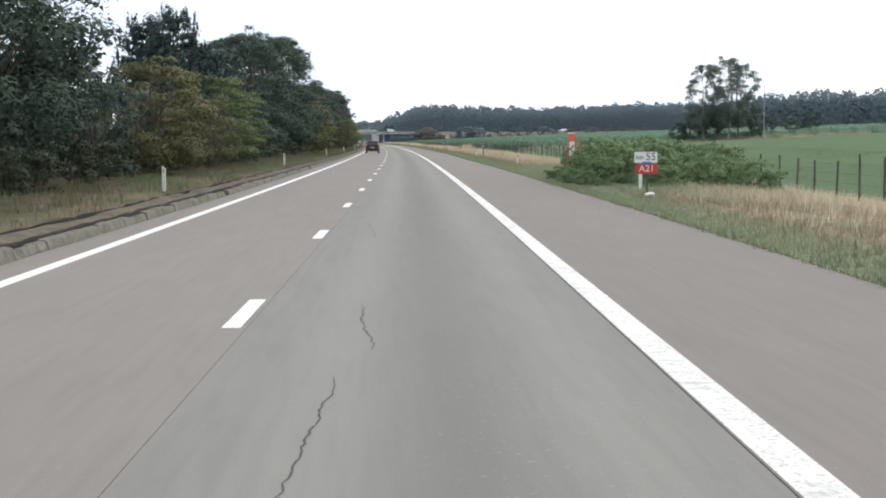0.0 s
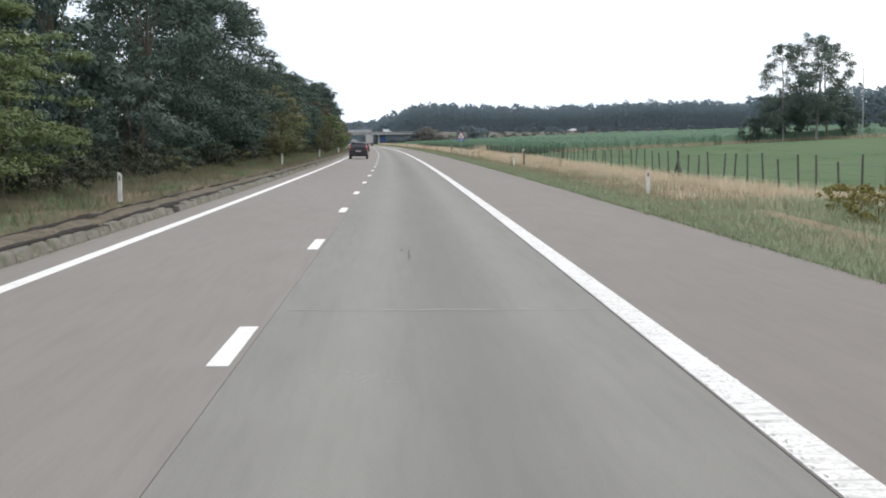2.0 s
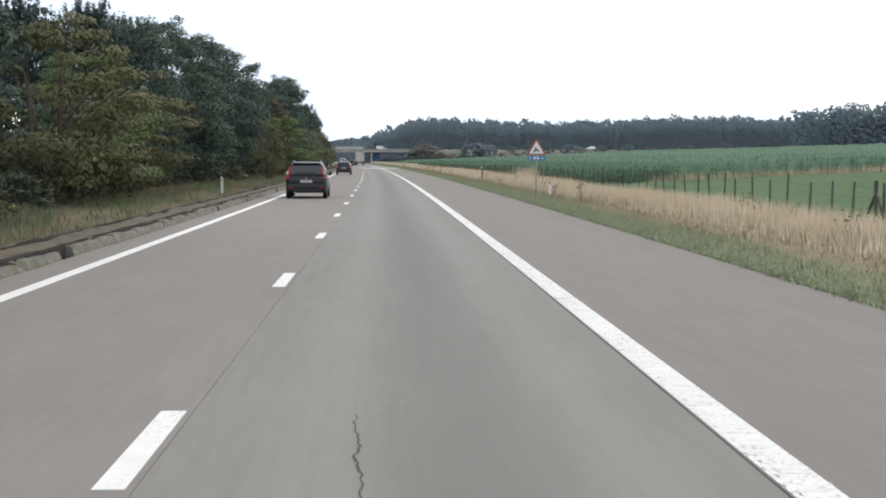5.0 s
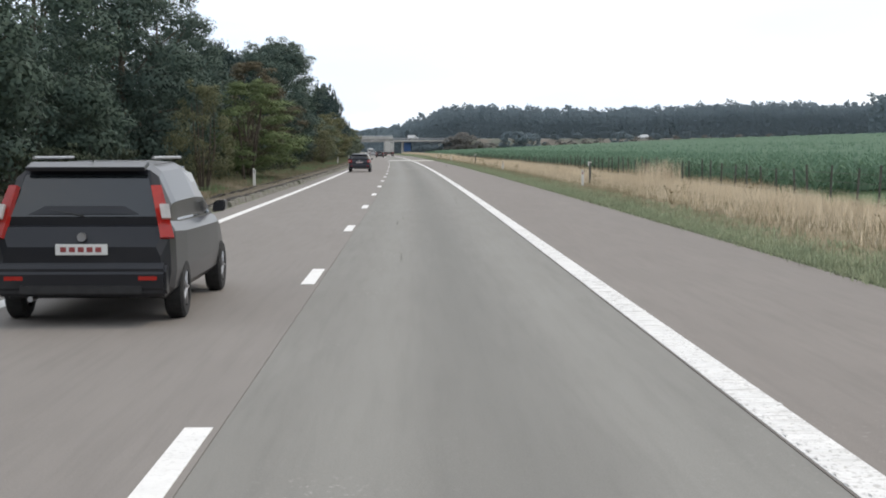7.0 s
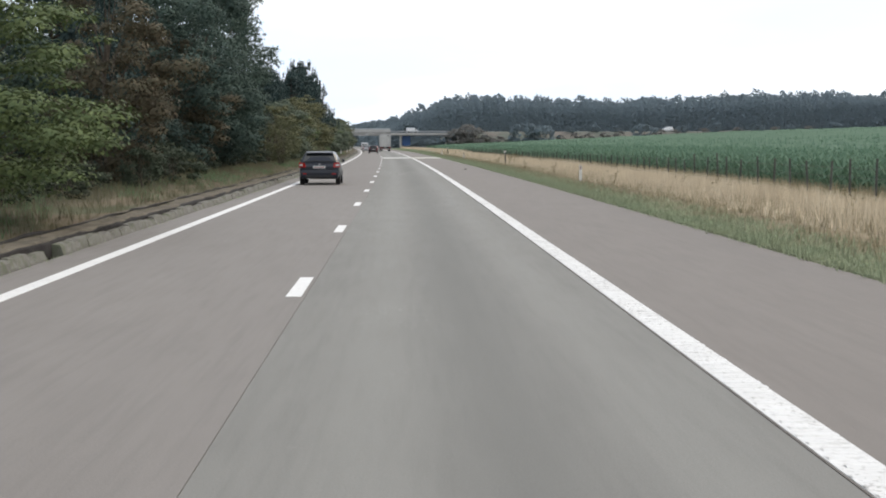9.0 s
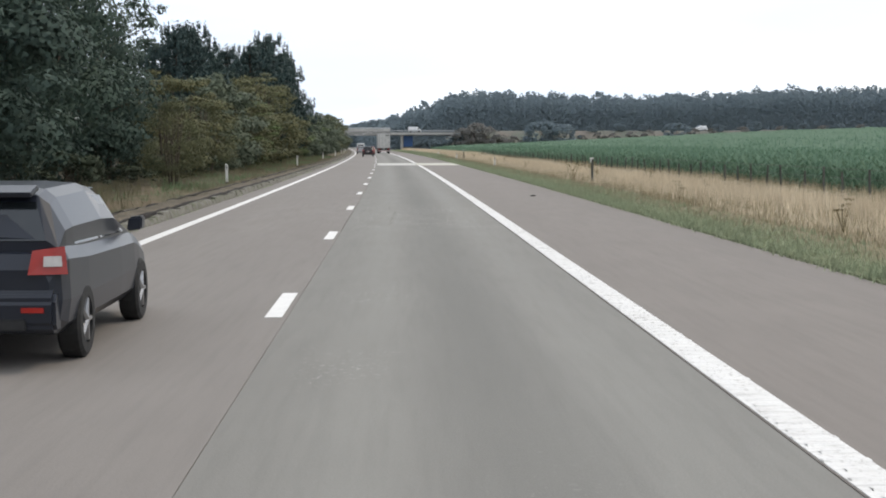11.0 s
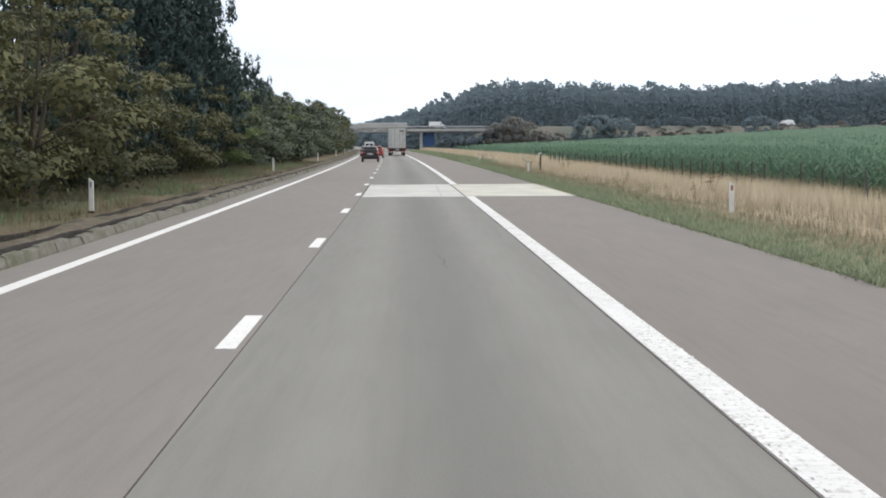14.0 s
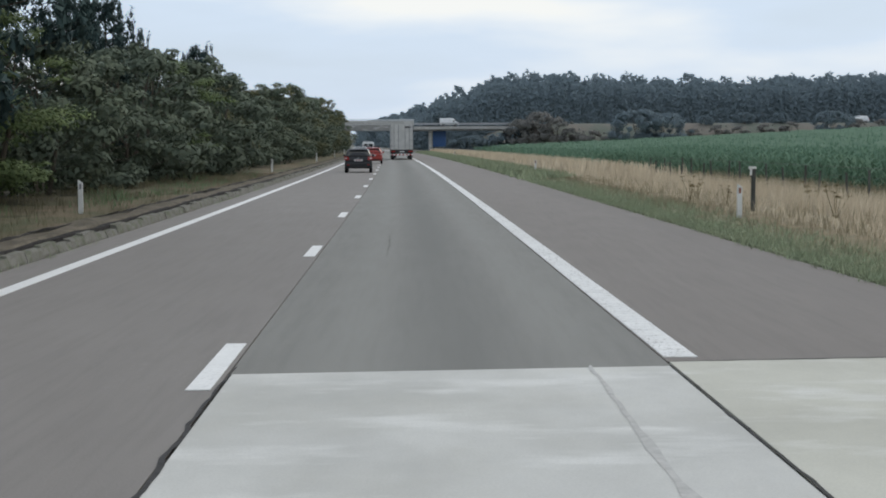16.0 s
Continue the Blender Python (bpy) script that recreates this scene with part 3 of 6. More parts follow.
for i in range(-3, 100):
    y = 12.5 * i
    if dash_mesh is None:
        bm = bmesh.new()
        add_box(bm, -0.09, 0.09, 0.02, 2.48, 0.0, 0.006)
        d = part("dash", bm, M_PAINT, lane_line)
        dash_mesh = d.data
    else:
        d = new("dash", dash_mesh)
        d.parent = lane_line
    d.location = (random.uniform(-0.012, 0.012), y + random.uniform(-0.05, 0.05), 0.001)


def edge_line(x, half, y_pieces, ribs, label):
    """A long painted line; ribs: raised bars across it."""
    mat = M_PAINT_WORN if ribs else M_PAINT
    line = part("edge_line", paint_box(x - half, x + half, *y_pieces[0]), mat, None)
    tagged(line, label, "road marking", kind="structure")
    for a, b in y_pieces[1:]:
        part("painted_stretch", paint_box(x - half, x + half, a, b), mat, line)
    if ribs:
        base = np.array([[-1, 0], [1, 0], [1, 1], [-1, 1]], float)
        r = np.random.default_rng(8)
        quads = []
        for y in np.arange(0, 470, 0.22):
            if SLAB0 - 0.2 < y < SLAB1 + 0.8:
                continue
            q = np.zeros((4, 3))
            q[:, 0] = x + base[:, 0] * (half - r.uniform(0, 0.06))
            q[:, 1] = y + base[:, 1] * 0.07 + r.uniform(-0.03, 0.03)
            q[:, 2] = 0.014
            low = q.copy()
            low[:, 2] = 0.006
            low[:, 1] += np.array([-0.02, -0.02, 0.02, 0.02])
            quads.append(q)
            quads.append(np.array([low[0], low[1], q[1], q[0]]))
        ob = fast_quads("rumble_bars", np.array(quads), mat, line)
        tagged(ob, kind="stuff")
    return line


edge_line(3.80, 0.14, [(Y0, SLAB0 + 0.35), (SLAB1 + 0.45, Y1)], True, "solid white ribbed line beside the hard shoulder")
edge_line(-3.36, 0.11, [(Y0, Y1)], False, "solid white line along the low kerb")


# ---- plants ----
def leaf_cloud(centres, radii, count, size, r, flat=0.0, up=0.0, shell=0.55, rounded=False, slim=1.0, crest=0.0):
    """Loose three-cornered leaves scattered in round clumps; returns (n, 3, 3)."""
    centres, radii = np.asarray(centres, float), np.asarray(radii, float)
    if radii.ndim == 1:
        radii = np.repeat(radii[:, None], 3, 1)
    vol = radii.prod(1) ** (2 / 3)
    which = r.choice(len(centres), count, p=vol / vol.sum())
    d = r.normal(size=(count, 3))
    d /= np.linalg.norm(d, axis=1)[:, None]
    d[:, 2] = np.where(r.random(count) < crest, np.abs(d[:, 2]), d[:, 2])
    rad = (shell + (1 - shell) * r.random(count)) * (0.85 + 0.3 * r.random(count))
    p = centres[which] + d * radii[which] * rad[:, None]
    n = d * 1.1 + r.normal(size=(count, 3)) * 0.38
    n[:, 2] += 0.45 + flat
    n /= np.linalg.norm(n, axis=1)[:, None]
    a = r.normal(size=(count, 3))
    a[:, 2] += up
    t = a - (a * n).sum(1)[:, None] * n
    t /= np.linalg.norm(t, axis=1)[:, None] + 1e-9
    s = np.cross(n, t)
    L = size * (0.6 + 0.8 * r.random(count))[:, None]
    W = L * slim * (0.42 + 0.25 * r.random(count))[:, None]
    bend = n * L * 0.25
    skew = (r.random(count) - 0.5)[:, None]
    tri = np.stack([p - t * L * (0.7 + 0.5 * skew) + s * W * 1.1, p - t * L * (0.7 - 0.5 * skew) - s * W * 1.1, p + t * L - bend], 1)
    if not rounded:
        return tri
    out = p - p.mean(0)
    out[:, 2] *= 0.5
    out /= np.linalg.norm(out, axis=1)[:, None] + 1e-6
    soft = d * 1.0 + out * 0.55 + n * 0.35
    soft[:, 2] += 0.15
    return tri, soft / np.linalg.norm(soft, axis=1)[:, None]


def crown_centres(r, n, height, low, radius, flat=0.85, ragged=0.3, bulge=0.8):
    """Leaf clumps over an uneven crown, with smaller sprays that stick out of it."""
    c, s = [], []
    lobe = [(r.random() * 6.28, r.uniform(0.72, 1.12)) for i in range(5)]
    for i in range(n):
        u = r.random()
        z = low + (height - low) * u
        shape = math.sin(math.pi * min(1, (0.12 + 0.88 * u) ** bulge)) ** 0.6 if u < 0.97 else 0.25
        a = r.random() * 2 * math.pi
        near = min(lobe, key=lambda q: abs(math.remainder(a + 2.0 * u - q[0], 2 * math.pi)))
        spray = r.random() < ragged
        out = r.uniform(0.92, 1.10) if spray else 0.35 + 0.65 * r.random() ** 0.5
        rr = radius * shape * out * near[1]
        k = radius * (r.uniform(0.08, 0.15) if spray else (0.16 + 0.20 * r.random()) * (1.0 - 0.35 * u))
        top = height * (r.uniform(0.94, 1.05) if spray else 0.97) - k * 0.8
        if spray and u > 0.6:
            z += 0.06 * height
        c.append((math.cos(a) * rr, math.sin(a) * rr, min(z, top)))
        s.append((k * 1.15, k * 1.15, k * flat))
    return c, s


def limbs(bm, r, height, low, radius, trunk, tips, stems=1):
    for s in range(stems):
        a = r.random() * 6.28
        lean = 0.0 if stems == 1 else 0.35 * radius
        p = Vector((math.cos(a) * 0.25 * (stems > 1), math.sin(a) * 0.25 * (stems > 1), -0.15))
        top = Vector((math.cos(a) * lean, math.sin(a) * lean, height * 0.8))
        mid = (p + top) / 2 + Vector((r.normal(0, 0.15), r.normal(0, 0.15), 0))
        add_tube(bm, p, mid, trunk, trunk * 0.7)
        add_tube(bm, mid, top, trunk * 0.7, trunk * 0.15)
    for t in tips:
        t = Vector(t)
        z = max(low * 0.8, t.z * 0.6)
        base = Vector((t.x * 0.08, t.y * 0.08, z))
        knee = base.lerp(t, 0.5) + Vector((0, 0, 0.15 * radius * r.random()))
        add_tube(bm, base, knee, trunk * 0.32, trunk * 0.2, 5)
        add_tube(bm, knee, t, trunk * 0.2, trunk * 0.05, 5)


def make_tree(name, seed, height, radius, low, clumps, leaves, size, leaf_mat, bark, trunk=0.16, stems=1, label="", category="tree", group="", flat=0.0, squash=0.85, ragged=0.3, crest=0.45, bulge=0.8):
    r = np.random.default_rng(seed)
    root = empty(name)
    c, s = crown_centres(r, clumps, height, low, radius, squash, ragged, bulge)
    bm = bmesh.new()
    limbs(bm, r, height, low, radius, trunk, c[::max(1, len(c) // 14)], stems)
    part("trunk", bm, bark, root)
    tri, soft = leaf_cloud(c, s, leaves, size, r, flat, rounded=True, crest=crest)
    fast_quads("crown", tri, leaf_mat, root, "", soft)
    return tagged(root, label, category, group)


def make_pine(name, seed, height, radius, leaves, label="", group=""):
    """Pine: whorls of up-curved boughs that end in upright tufts."""
    r = np.random.default_rng(seed)
    root = empty(name)
    bm = bmesh.new()
    add_tube(bm, (0, 0, -0.15), (0.1, 0, height * 0.55), 0.17, 0.11)
    add_tube(bm, (0.1, 0, height * 0.55), (0.05, 0.05, height * 0.97), 0.11, 0.03)
    c, s = [], []
    z = height * 0.07
    while z < height * 0.98:
        u = z / height
        reach = radius * (((1.03 - u) / 0.73) ** 0.75 if u > 0.30 else 0.85 + 0.15 * u / 0.30)
        reach = max(reach, 0.35)
        n = 6 if u < 0.8 else 4
        a0 = r.random() * 6.28
        for i in range(n):
            a = a0 + 6.28 * i / n + r.normal(0, 0.25)
            d = Vector((math.cos(a), math.sin(a), 0))
            L = reach * r.uniform(0.6, 1.2)
            tip = d * L + Vector((0, 0, z + L * 0.28))
            add_tube(bm, Vector((0.05, 0, z)), tip, 0.035, 0.012, 4)
            for f in (0.5, 0.78, 1.0):
                q = Vector((0, 0, z)).lerp(tip, f)
                side = Vector((-d.y, d.x, 0)) * r.normal(0, 0.3)
                c.append(q + side + Vector((0, 0, 0.15)))
                k = 0.40 * (1.15 - 0.45 * u)
                s.append((k, k, k * 0.9))
            for q in range(4):
                e = tip + d * r.uniform(0.0, 0.45) + Vector((r.normal(0, 0.2), r.normal(0, 0.2), 0.30 + 0.45 * r.random()))
                c.append(e)
                s.append((0.15, 0.15, 0.62))
        z += height * 0.062 * r.uniform(0.8, 1.2)
    for i in range(12):
        a = r.random() * 6.28
        rr = radius * 0.28 * r.random()
        c.append((math.cos(a) * rr, math.sin(a) * rr, height * (1.0 - 0.5 * rr / radius)))
        s.append((0.16, 0.16, 0.75))
    part("trunk", bm, M_PINE_BARK, root)
    tri, soft = leaf_cloud(np.array([tuple(v) for v in c]), np.array(s), leaves, 0.15, r, -0.25, 2.6, 0.3, True, 0.55)
    fast_quads("crown", tri, M_PINE, root, "", soft)
    return tagged(root, label, "tree", group)


def place(base, x, y, k=1.0, turn=0.0, kz=None):
    m = Matrix.Translation((x, y, float(land(x, y)) - 0.03)) @ Matrix.Rotation(turn, 4, 'Z') @ Matrix.Diagonal((k, k, kz or k, 1))
    return m


class Stock:
    """First use places the plant itself, later uses copy it."""

    def __init__(self, ob):
        self.ob, self.used = ob, False

    def put(self, x, y, k=1.0, turn=None, kz=None):
        m = place(self.ob, x, y, k, random.uniform(0, 6.28) if turn is None else turn, kz)
        if not self.used:
            self.used = True
            self.ob.matrix_world = m
            self.base_scale = self.ob.scale.copy()
            return self.ob
        made = copy_thing(self.ob, m)
        made.matrix_basis = m
        return made


ROW = "trees along the motorway"
oaks = [Stock(make_tree("oak_tree", 10 + i, 11.0, 4.2, 0.7, 125, 36000, 0.092, M_OAK, M_BARK, 0.22, 1,
                        "dark green broad-leaved oak with a dense ragged crown", "tree", ROW, 0.0, 0.8, 0.22, 0.55, 1.1)) for i in range(4)]
pines = [Stock(make_pine("pine_tree", 30 + i, 10.0, 3.1, 21000, "dark blue-green pine with upright tufted tips", ROW)) for i in range(3)]
acacias = [Stock(make_tree("acacia_tree", 40 + i, 6.4, 3.4, 0.35, 64, 19000, 0.065, M_GREEN, M_BARK, 0.10, 3,
                           "fresh green bushy acacia with layered foliage", "tree", ROW, 0.5, 0.5, 0.2, 0.85, 1.0)) for i in range(2)]
olives = [Stock(make_tree("hawthorn_shrub", 50 + i, 5.4, 2.9, 0.4, 64, 12500, 0.074, M_OLIVE, M_BARK, 0.08, 4,
                          "yellowing olive-brown shrub drying out at the wood's edge", "shrub", ROW, 0.2, 0.6, 0.25, 0.7, 1.05)) for i in range(2)]
rusts = [Stock(make_tree("rusty_tree", 60, 9.0, 3.1, 0.3, 90, 22000, 0.085, M_RUST, M_BARK, 0.14, 1,
                         "tree with rusty brown withered leaves", "tree", ROW, 0.1, 0.7, 0.22, 0.6, 1.1))]
shrubs = [Stock(make_tree("green_shrub", 70 + i, 6.0, 3.0, 0.3, 55, 5600, 0.14, M_BIRCH if i == 1 else M_OAK, M_BARK, 0.09, 3,
                          "dull green bushy shrub below taller trees", "shrub", ROW)) for i in range(2)]
under = [Stock(make_tree("green_shrub", 75 + i, 6.0, 3.0, 0.2, 55, 7200, 0.103, M_BIRCH if i == 1 else M_OAK, M_BARK, 0.09, 3,
                         "dull green bushy shrub below taller trees", "shrub", ROW)) for i in range(2)]
low_oaks = [Stock(make_tree("oak_tree", 25 + i, 11.0, 4.0, 1.2, 75, 6000, 0.20, M_OAK, M_BARK, 0.22, 1,
                            "dark green broad-leaved oak with a dense ragged crown", "tree", ROW)) for i in range(2)]
thin = Stock(make_tree("thin_shrub", 80, 4.9, 2.3, 0.8, 56, 9000, 0.055, M_THIN, M_BARK, 0.07, 6,
                       "thin multi-stemmed shrub with sparse yellowing leaves", "shrub", ROW))

random.seed(21)
# tall trees: x, y, height
for i, (x, y, h) in enumerate(((-12.5, 18, 10), (-12, 31, 10.5), (-13.6, 36.5, 11.5), (-15, 44, 7.5), (-12.5, 118, 11.4), (-12, 130, 12.0), (-12.2, 140, 12.6),
                               (-12.6, 149, 12.2), (-12.6, 192, 9.0), (-12, 206, 9.7), (-12.0, 219, 9.9), (-11.8, 232, 10.8), (-12.2, 245, 9.8),
                               (-13.2, 258, 9.0), (-14.5, 270, 8.6), (-12.1, 299, 10.8), (-11.8, 311, 12.2), (-11.8, 323, 13.4), (-12.9, 334, 12.6),
                               (-12.8, 437, 9.8), (-13.0, 446, 9.6))):
    oaks[i % 4].put(x + 0.6, y, h / 11.0 * (0.82 if 430 < y < 450 or 320 < y < 340 else 1.0), None, h / 11.0 * random.uniform(0.97, 1.03))
for i, (x, y, h) in enumerate(((-14, 100, 8.5), (-17, 66, 6.5), (-17, 88, 8), (-18, 112, 9.6), (-17.5, 140, 12), (-18, 168, 7.5),
                               (-18, 195, 9.5), (-18, 225, 10.5), (-18, 250, 8.6), (-18, 280, 8.8), (-17.5, 310, 11), (-17.5, 335, 11), (-16.5, 352, 8.8), (-16.2, 372, 8.8), (-16, 388, 8.8), (-16, 404, 9.4))):
    low_oaks[i % 2].put(x + 1.0, y, h / 11.0 * random.uniform(0.97, 1.03))
for i, (x, y, h) in enumerate(((-13.6, 70, 8.3), (-13.4, 78, 9.2), (-13.5, 90, 8.1), (-14, 178, 8.0), (-13.6, 190, 8.6), (-13.5, 199, 8.9), (-14.2, 283, 9.4), (-14, 292, 9.2), (-13, 366, 8.5), (-13.2, 373, 9.3), (-13.4, 380, 8.6), (-12.2, 408, 10.0), (-11.8, 418, 11.2),
                               (-12.1, 427, 12.2), (-11.4, 436, 11.3), (-13.2, 464, 7.9), (-13, 471, 8.1), (-13.4, 506, 8.3), (-16, 424, 11))):
    pines[i % 3].put(x + 0.7, y, h / 10.0 * random.uniform(0.98, 1.03))
for i, (x, y, h) in enumerate(((-10, 72, 5.6), (-10.3, 80, 5.8), (-9.9, 173, 5.8), (-7.7, 247.5, 5.6), (-8.0, 250.5, 5.3), (-9.6, 377, 5.0), (-9.8, 440, 5.4), (-10, 470, 5.8))):
    acacias[i % 2].put(x + 0.4, y, h / 6.4)
for i, (x, y, h) in enumerate(((-10.2, 52, 5.2), (-10.1, 59, 5.3), (-9.9, 167, 6.3), (-10, 181, 5.6), (-9.8, 341, 4.9), (-9.9, 347, 5.1), (-9.8, 371, 5.8), (-9.9, 384, 7.0), (-10.0, 392, 6.8), (-10.2, 399, 6.4), (-10, 423, 4.8), (-9.9, 430, 5.2), (-10.2, 414, 5.0))):
    olives[i % 2].put(x + 0.4, y, h / 5.4)
for x, y, h in ((-9.8, 276.5, 8.3), (-10.6, 300, 7.4)):
    rusts[0].put(x, y, h / 9.0)
thin.put(-6.7, 226.0, 0.62, None, 0.88)
thin.put(-8.9, 66, 0.8)
thin.put(-7.3, 329.5, 0.58, None, 0.70)
thin.put(-8.8, 352, 0.85)
# undergrowth that closes the wood's edge
for i in range(18):
    shrubs[i % 2].put(-16.5 + random.uniform(-1.5, 1.5), 25 + i * 26, random.uniform(0.7, 0.9))
for i in range(34):
    y = 20 + i * 13.2 + random.uniform(-3, 3)
    if 240 < y < 282:
        continue
    under[i % 2].put(-11.2 + random.uniform(-1.5, 0.3), y, random.uniform(0.55, 0.85))
# low undergrowth at the foot of the trees, leaves coloured for the shade there
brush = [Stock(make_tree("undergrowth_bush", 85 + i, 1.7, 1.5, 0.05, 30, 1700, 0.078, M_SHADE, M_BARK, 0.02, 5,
                         "low undergrowth bush with shade-darkened leaves at the foot of trees", "bush", "undergrowth bushes", 0.2, 0.7, 0.3, 0.5)) for i in range(3)]
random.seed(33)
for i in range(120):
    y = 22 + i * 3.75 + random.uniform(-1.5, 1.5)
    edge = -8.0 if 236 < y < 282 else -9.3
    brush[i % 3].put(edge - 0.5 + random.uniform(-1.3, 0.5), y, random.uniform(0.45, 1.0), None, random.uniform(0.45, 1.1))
# low even row that runs on to the bridge
pale = [Stock(make_tree("row_shrub", 65 + i, 6.0, 3.0, 0.2, 60, 7000, 0.13, M_ROW, M_BARK, 0.09, 3,
                        "pale olive-green shrub in the even row before the bridge", "shrub", ROW, 0.1, 0.7, 0.25, 0.55)) for i in range(3)]
for i, (x, y, h) in enumerate(((-9.4, 358, 5.7), (-9.5, 364, 5.9), (-9.6, 447, 5.0), (-9.7, 455, 4.9), (-9.6, 462, 6.0), (-9.8, 468, 6.1))):
    pale[i % 3].put(x, y, h / 6.0)
row = [pale[0], pale[1], olives[0], pale[2], pale[1]]
for i in range(30):
    y = 476 + i * 7.0 + random.uniform(-1.5, 1.5)
    h = 5.8 + (y - 476) * 0.005 + random.uniform(-1.3, 0.9)
    s = row[i % 5]
    full = {0: 6.0, 1: 6.0, 2: 5.4, 3: 6.0, 4: 6.0}[i % 5]
    s.put(-9.0 + random.uniform(-1.4, 0.7), y, h / full, None, h / full * random.uniform(0.9, 1.15))
for i in range(14):
    low_oaks[i % 2].put(-14.0 + random.uniform(-1, 1), 480 + i * 15, (6.9 + i * 0.08 + random.uniform(-0.9, 0.9)) / 11.0)
for i in range(14):
    shrubs[i % 2].put(-11.5 + random.uniform(-1, 1), 690 + i * 22, 1.5)

# trees in the pasture
birches = Stock(make_tree("birch_tree", 90, 12.6, 3.5, 2.6, 70, 16000, 0.105, M_BIRCH, M_BIRCH_BARK, 0.14, 2, "airy birch standing in the pasture", "tree", "birches in the pasture"))
for x, y, k in ((52.4, 226, 1.03), (55.8, 224, 1.10), (58.8, 228, 1.02)):
    birches.put(x, y, k)
for i, (x, y, k) in enumerate(((47.5, 228, 0.55), (50, 230, 0.66), (53, 231, 0.62), (60.5, 229, 0.5), (64, 236, 0.62), (69, 238, 0.6), (73, 241, 0.7), (56, 233, 0.5))):
    shrubs[i % 2].put(x + 1.2, y, k)
pole = part("mast", tube((61, 221, float(land(61, 221)) - 0.2), (61, 221, 10.8), 0.09, 0.05), M_STEEL, None)
tagged(pole, "thin pale mast rising from the pasture", "mast")

# bramble thicket round the call box
bram = Stock(make_tree("bramble_bush", 95, 1.75, 1.7, 0.1, 44, 9000, 0.058, M_BRAMBLE, M_BARK, 0.02, 6, "dense green bramble thicket on the verge", "bush", "bramble thicket", 0.3, 0.6, 0.35, 0.7))
for x, y, k in ((10.6, 40, 0.78), (11.8, 44, 0.85), (10.4, 47.5, 0.75), (12.4, 50, 0.9), (10.3, 52.5, 0.72), (11.4, 56, 0.85), (12.8, 60, 0.85), (11.6, 64, 0.7), (12.5, 37, 0.6), (13.2, 55, 0.85), (13.4, 41, 0.8), (14.2, 46, 0.85), (13.0, 33.5, 0.55), (11.4, 34, 0.5), (9.3, 38.5, 0.7), (9.5, 42.0, 0.78), (9.1, 45.0, 0.72), (9.9, 48.5, 0.85), (9.6, 51.5, 0.66), (8.5, 46.4, 0.42), (8.3, 43.5, 0.38), (8.3, 49.6, 0.36), (8.4, 40.5, 0.36), (10.2, 36, 0.55), (8.75, 47.7, 0.4), (9.0, 47.4, 0.5)):
    bram.put(x, y, k, None, k * (1.24 if x > 9.0 else 0.95))

bracken = Stock(make_tree("bracken_clump", 96, 0.9, 0.8, 0.05, 20, 1500, 0.045, M_YELLOW, M_BARK, 0.01, 5, "yellowing bracken growing in the dry verge", "plant", "bracken clumps"))
for x, y, k in ((10.7, 66.8, 0.7), (11.4, 69.5, 0.85), (11.9, 72.0, 0.8), (12.4, 74.5, 0.7)):
    bracken.put(x, y, k)
fern = Stock(make_tree("fern_clump", 99, 0.95, 0.9, 0.05, 22, 1700, 0.045, M_OLIVE, M_BARK, 0.01, 5, "dull yellow-green fern clump at the wood's edge", "plant", "fern clumps", 0.3, 0.6, 0.3, 0.7))
for x, y, k in ((-9.2, 137.5, 1.2), (-9.9, 140.5, 1.4), (-8.6, 218.0, 1.1), (-9.0, 221.0, 1.2), (-12.2, 131.0, 1.5), (-8.9, 50.5, 0.8), (-9.2, 108.0, 1.0), (-8.7, 155.0, 0.9), (-9.0, 292.0, 1.0), (-8.9, 386.0, 0.9)):
    fern.put(x, y, k)

# far woods behind the crossing road
r = np.random.default_rng(77)
base_c, base_s = crown_centres(r, 44, 11.0, 0.2, 3.0)
base_c = [(a, b, c if c > 1 or i % 3 else 1 + c) for i, (a, b, c) in enumerate(base_c)]
base_c += [(0.6, 0, 1.2), (-0.8, 0.4, 1.4), (0.2, -0.9, 1.0), (1.6, 0.3, 0.8), (-1.8, 0.2, 0.9), (0, 0, 3.0), (0, 0, 5.0)]
base_s = [tuple(v * 1.25 for v in q) for q in base_s]
base_s += [(1.3, 1.3, 1.2)] * 5 + [(1.4, 1.4, 1.6)] * 2
clouds = []
far_trees = []
far_trees += [(15.0 + r.uniform(0, 5), y, 1.0 + 0.4 * min(1, max(0, (y - 810) / 300))) for y in np.arange(806, 1450, 8)]
far_trees += [(x + r.uniform(-1, 1), 1180 + r.uniform(0, 30), 1.05 + 0.02 * (x - 8)) for x in np.arange(8.5, 30, 2.4)]
far_trees += [(x + r.uniform(-3, 3), 655 - (x - 165) * 0.6 + r.uniform(-6, 6), 1.3) for x in np.arange(172, 330, 4.0)]
for x, y, k in far_trees:
    hgt = (0.96 + 0.14 * r.random()) * k
    q = leaf_cloud(base_c, base_s, 650, 0.45, r, 0.5, 0.0, 0.5)
    a = r.random() * 6.28
    q = q @ np.array([[math.cos(a), -math.sin(a), 0], [math.sin(a), math.cos(a), 0], [0, 0, 1]]) * np.array([1, 1, 1.0]) * hgt
    clouds.append(q + np.array([x, y, float(land(x, y)) - 0.2]))
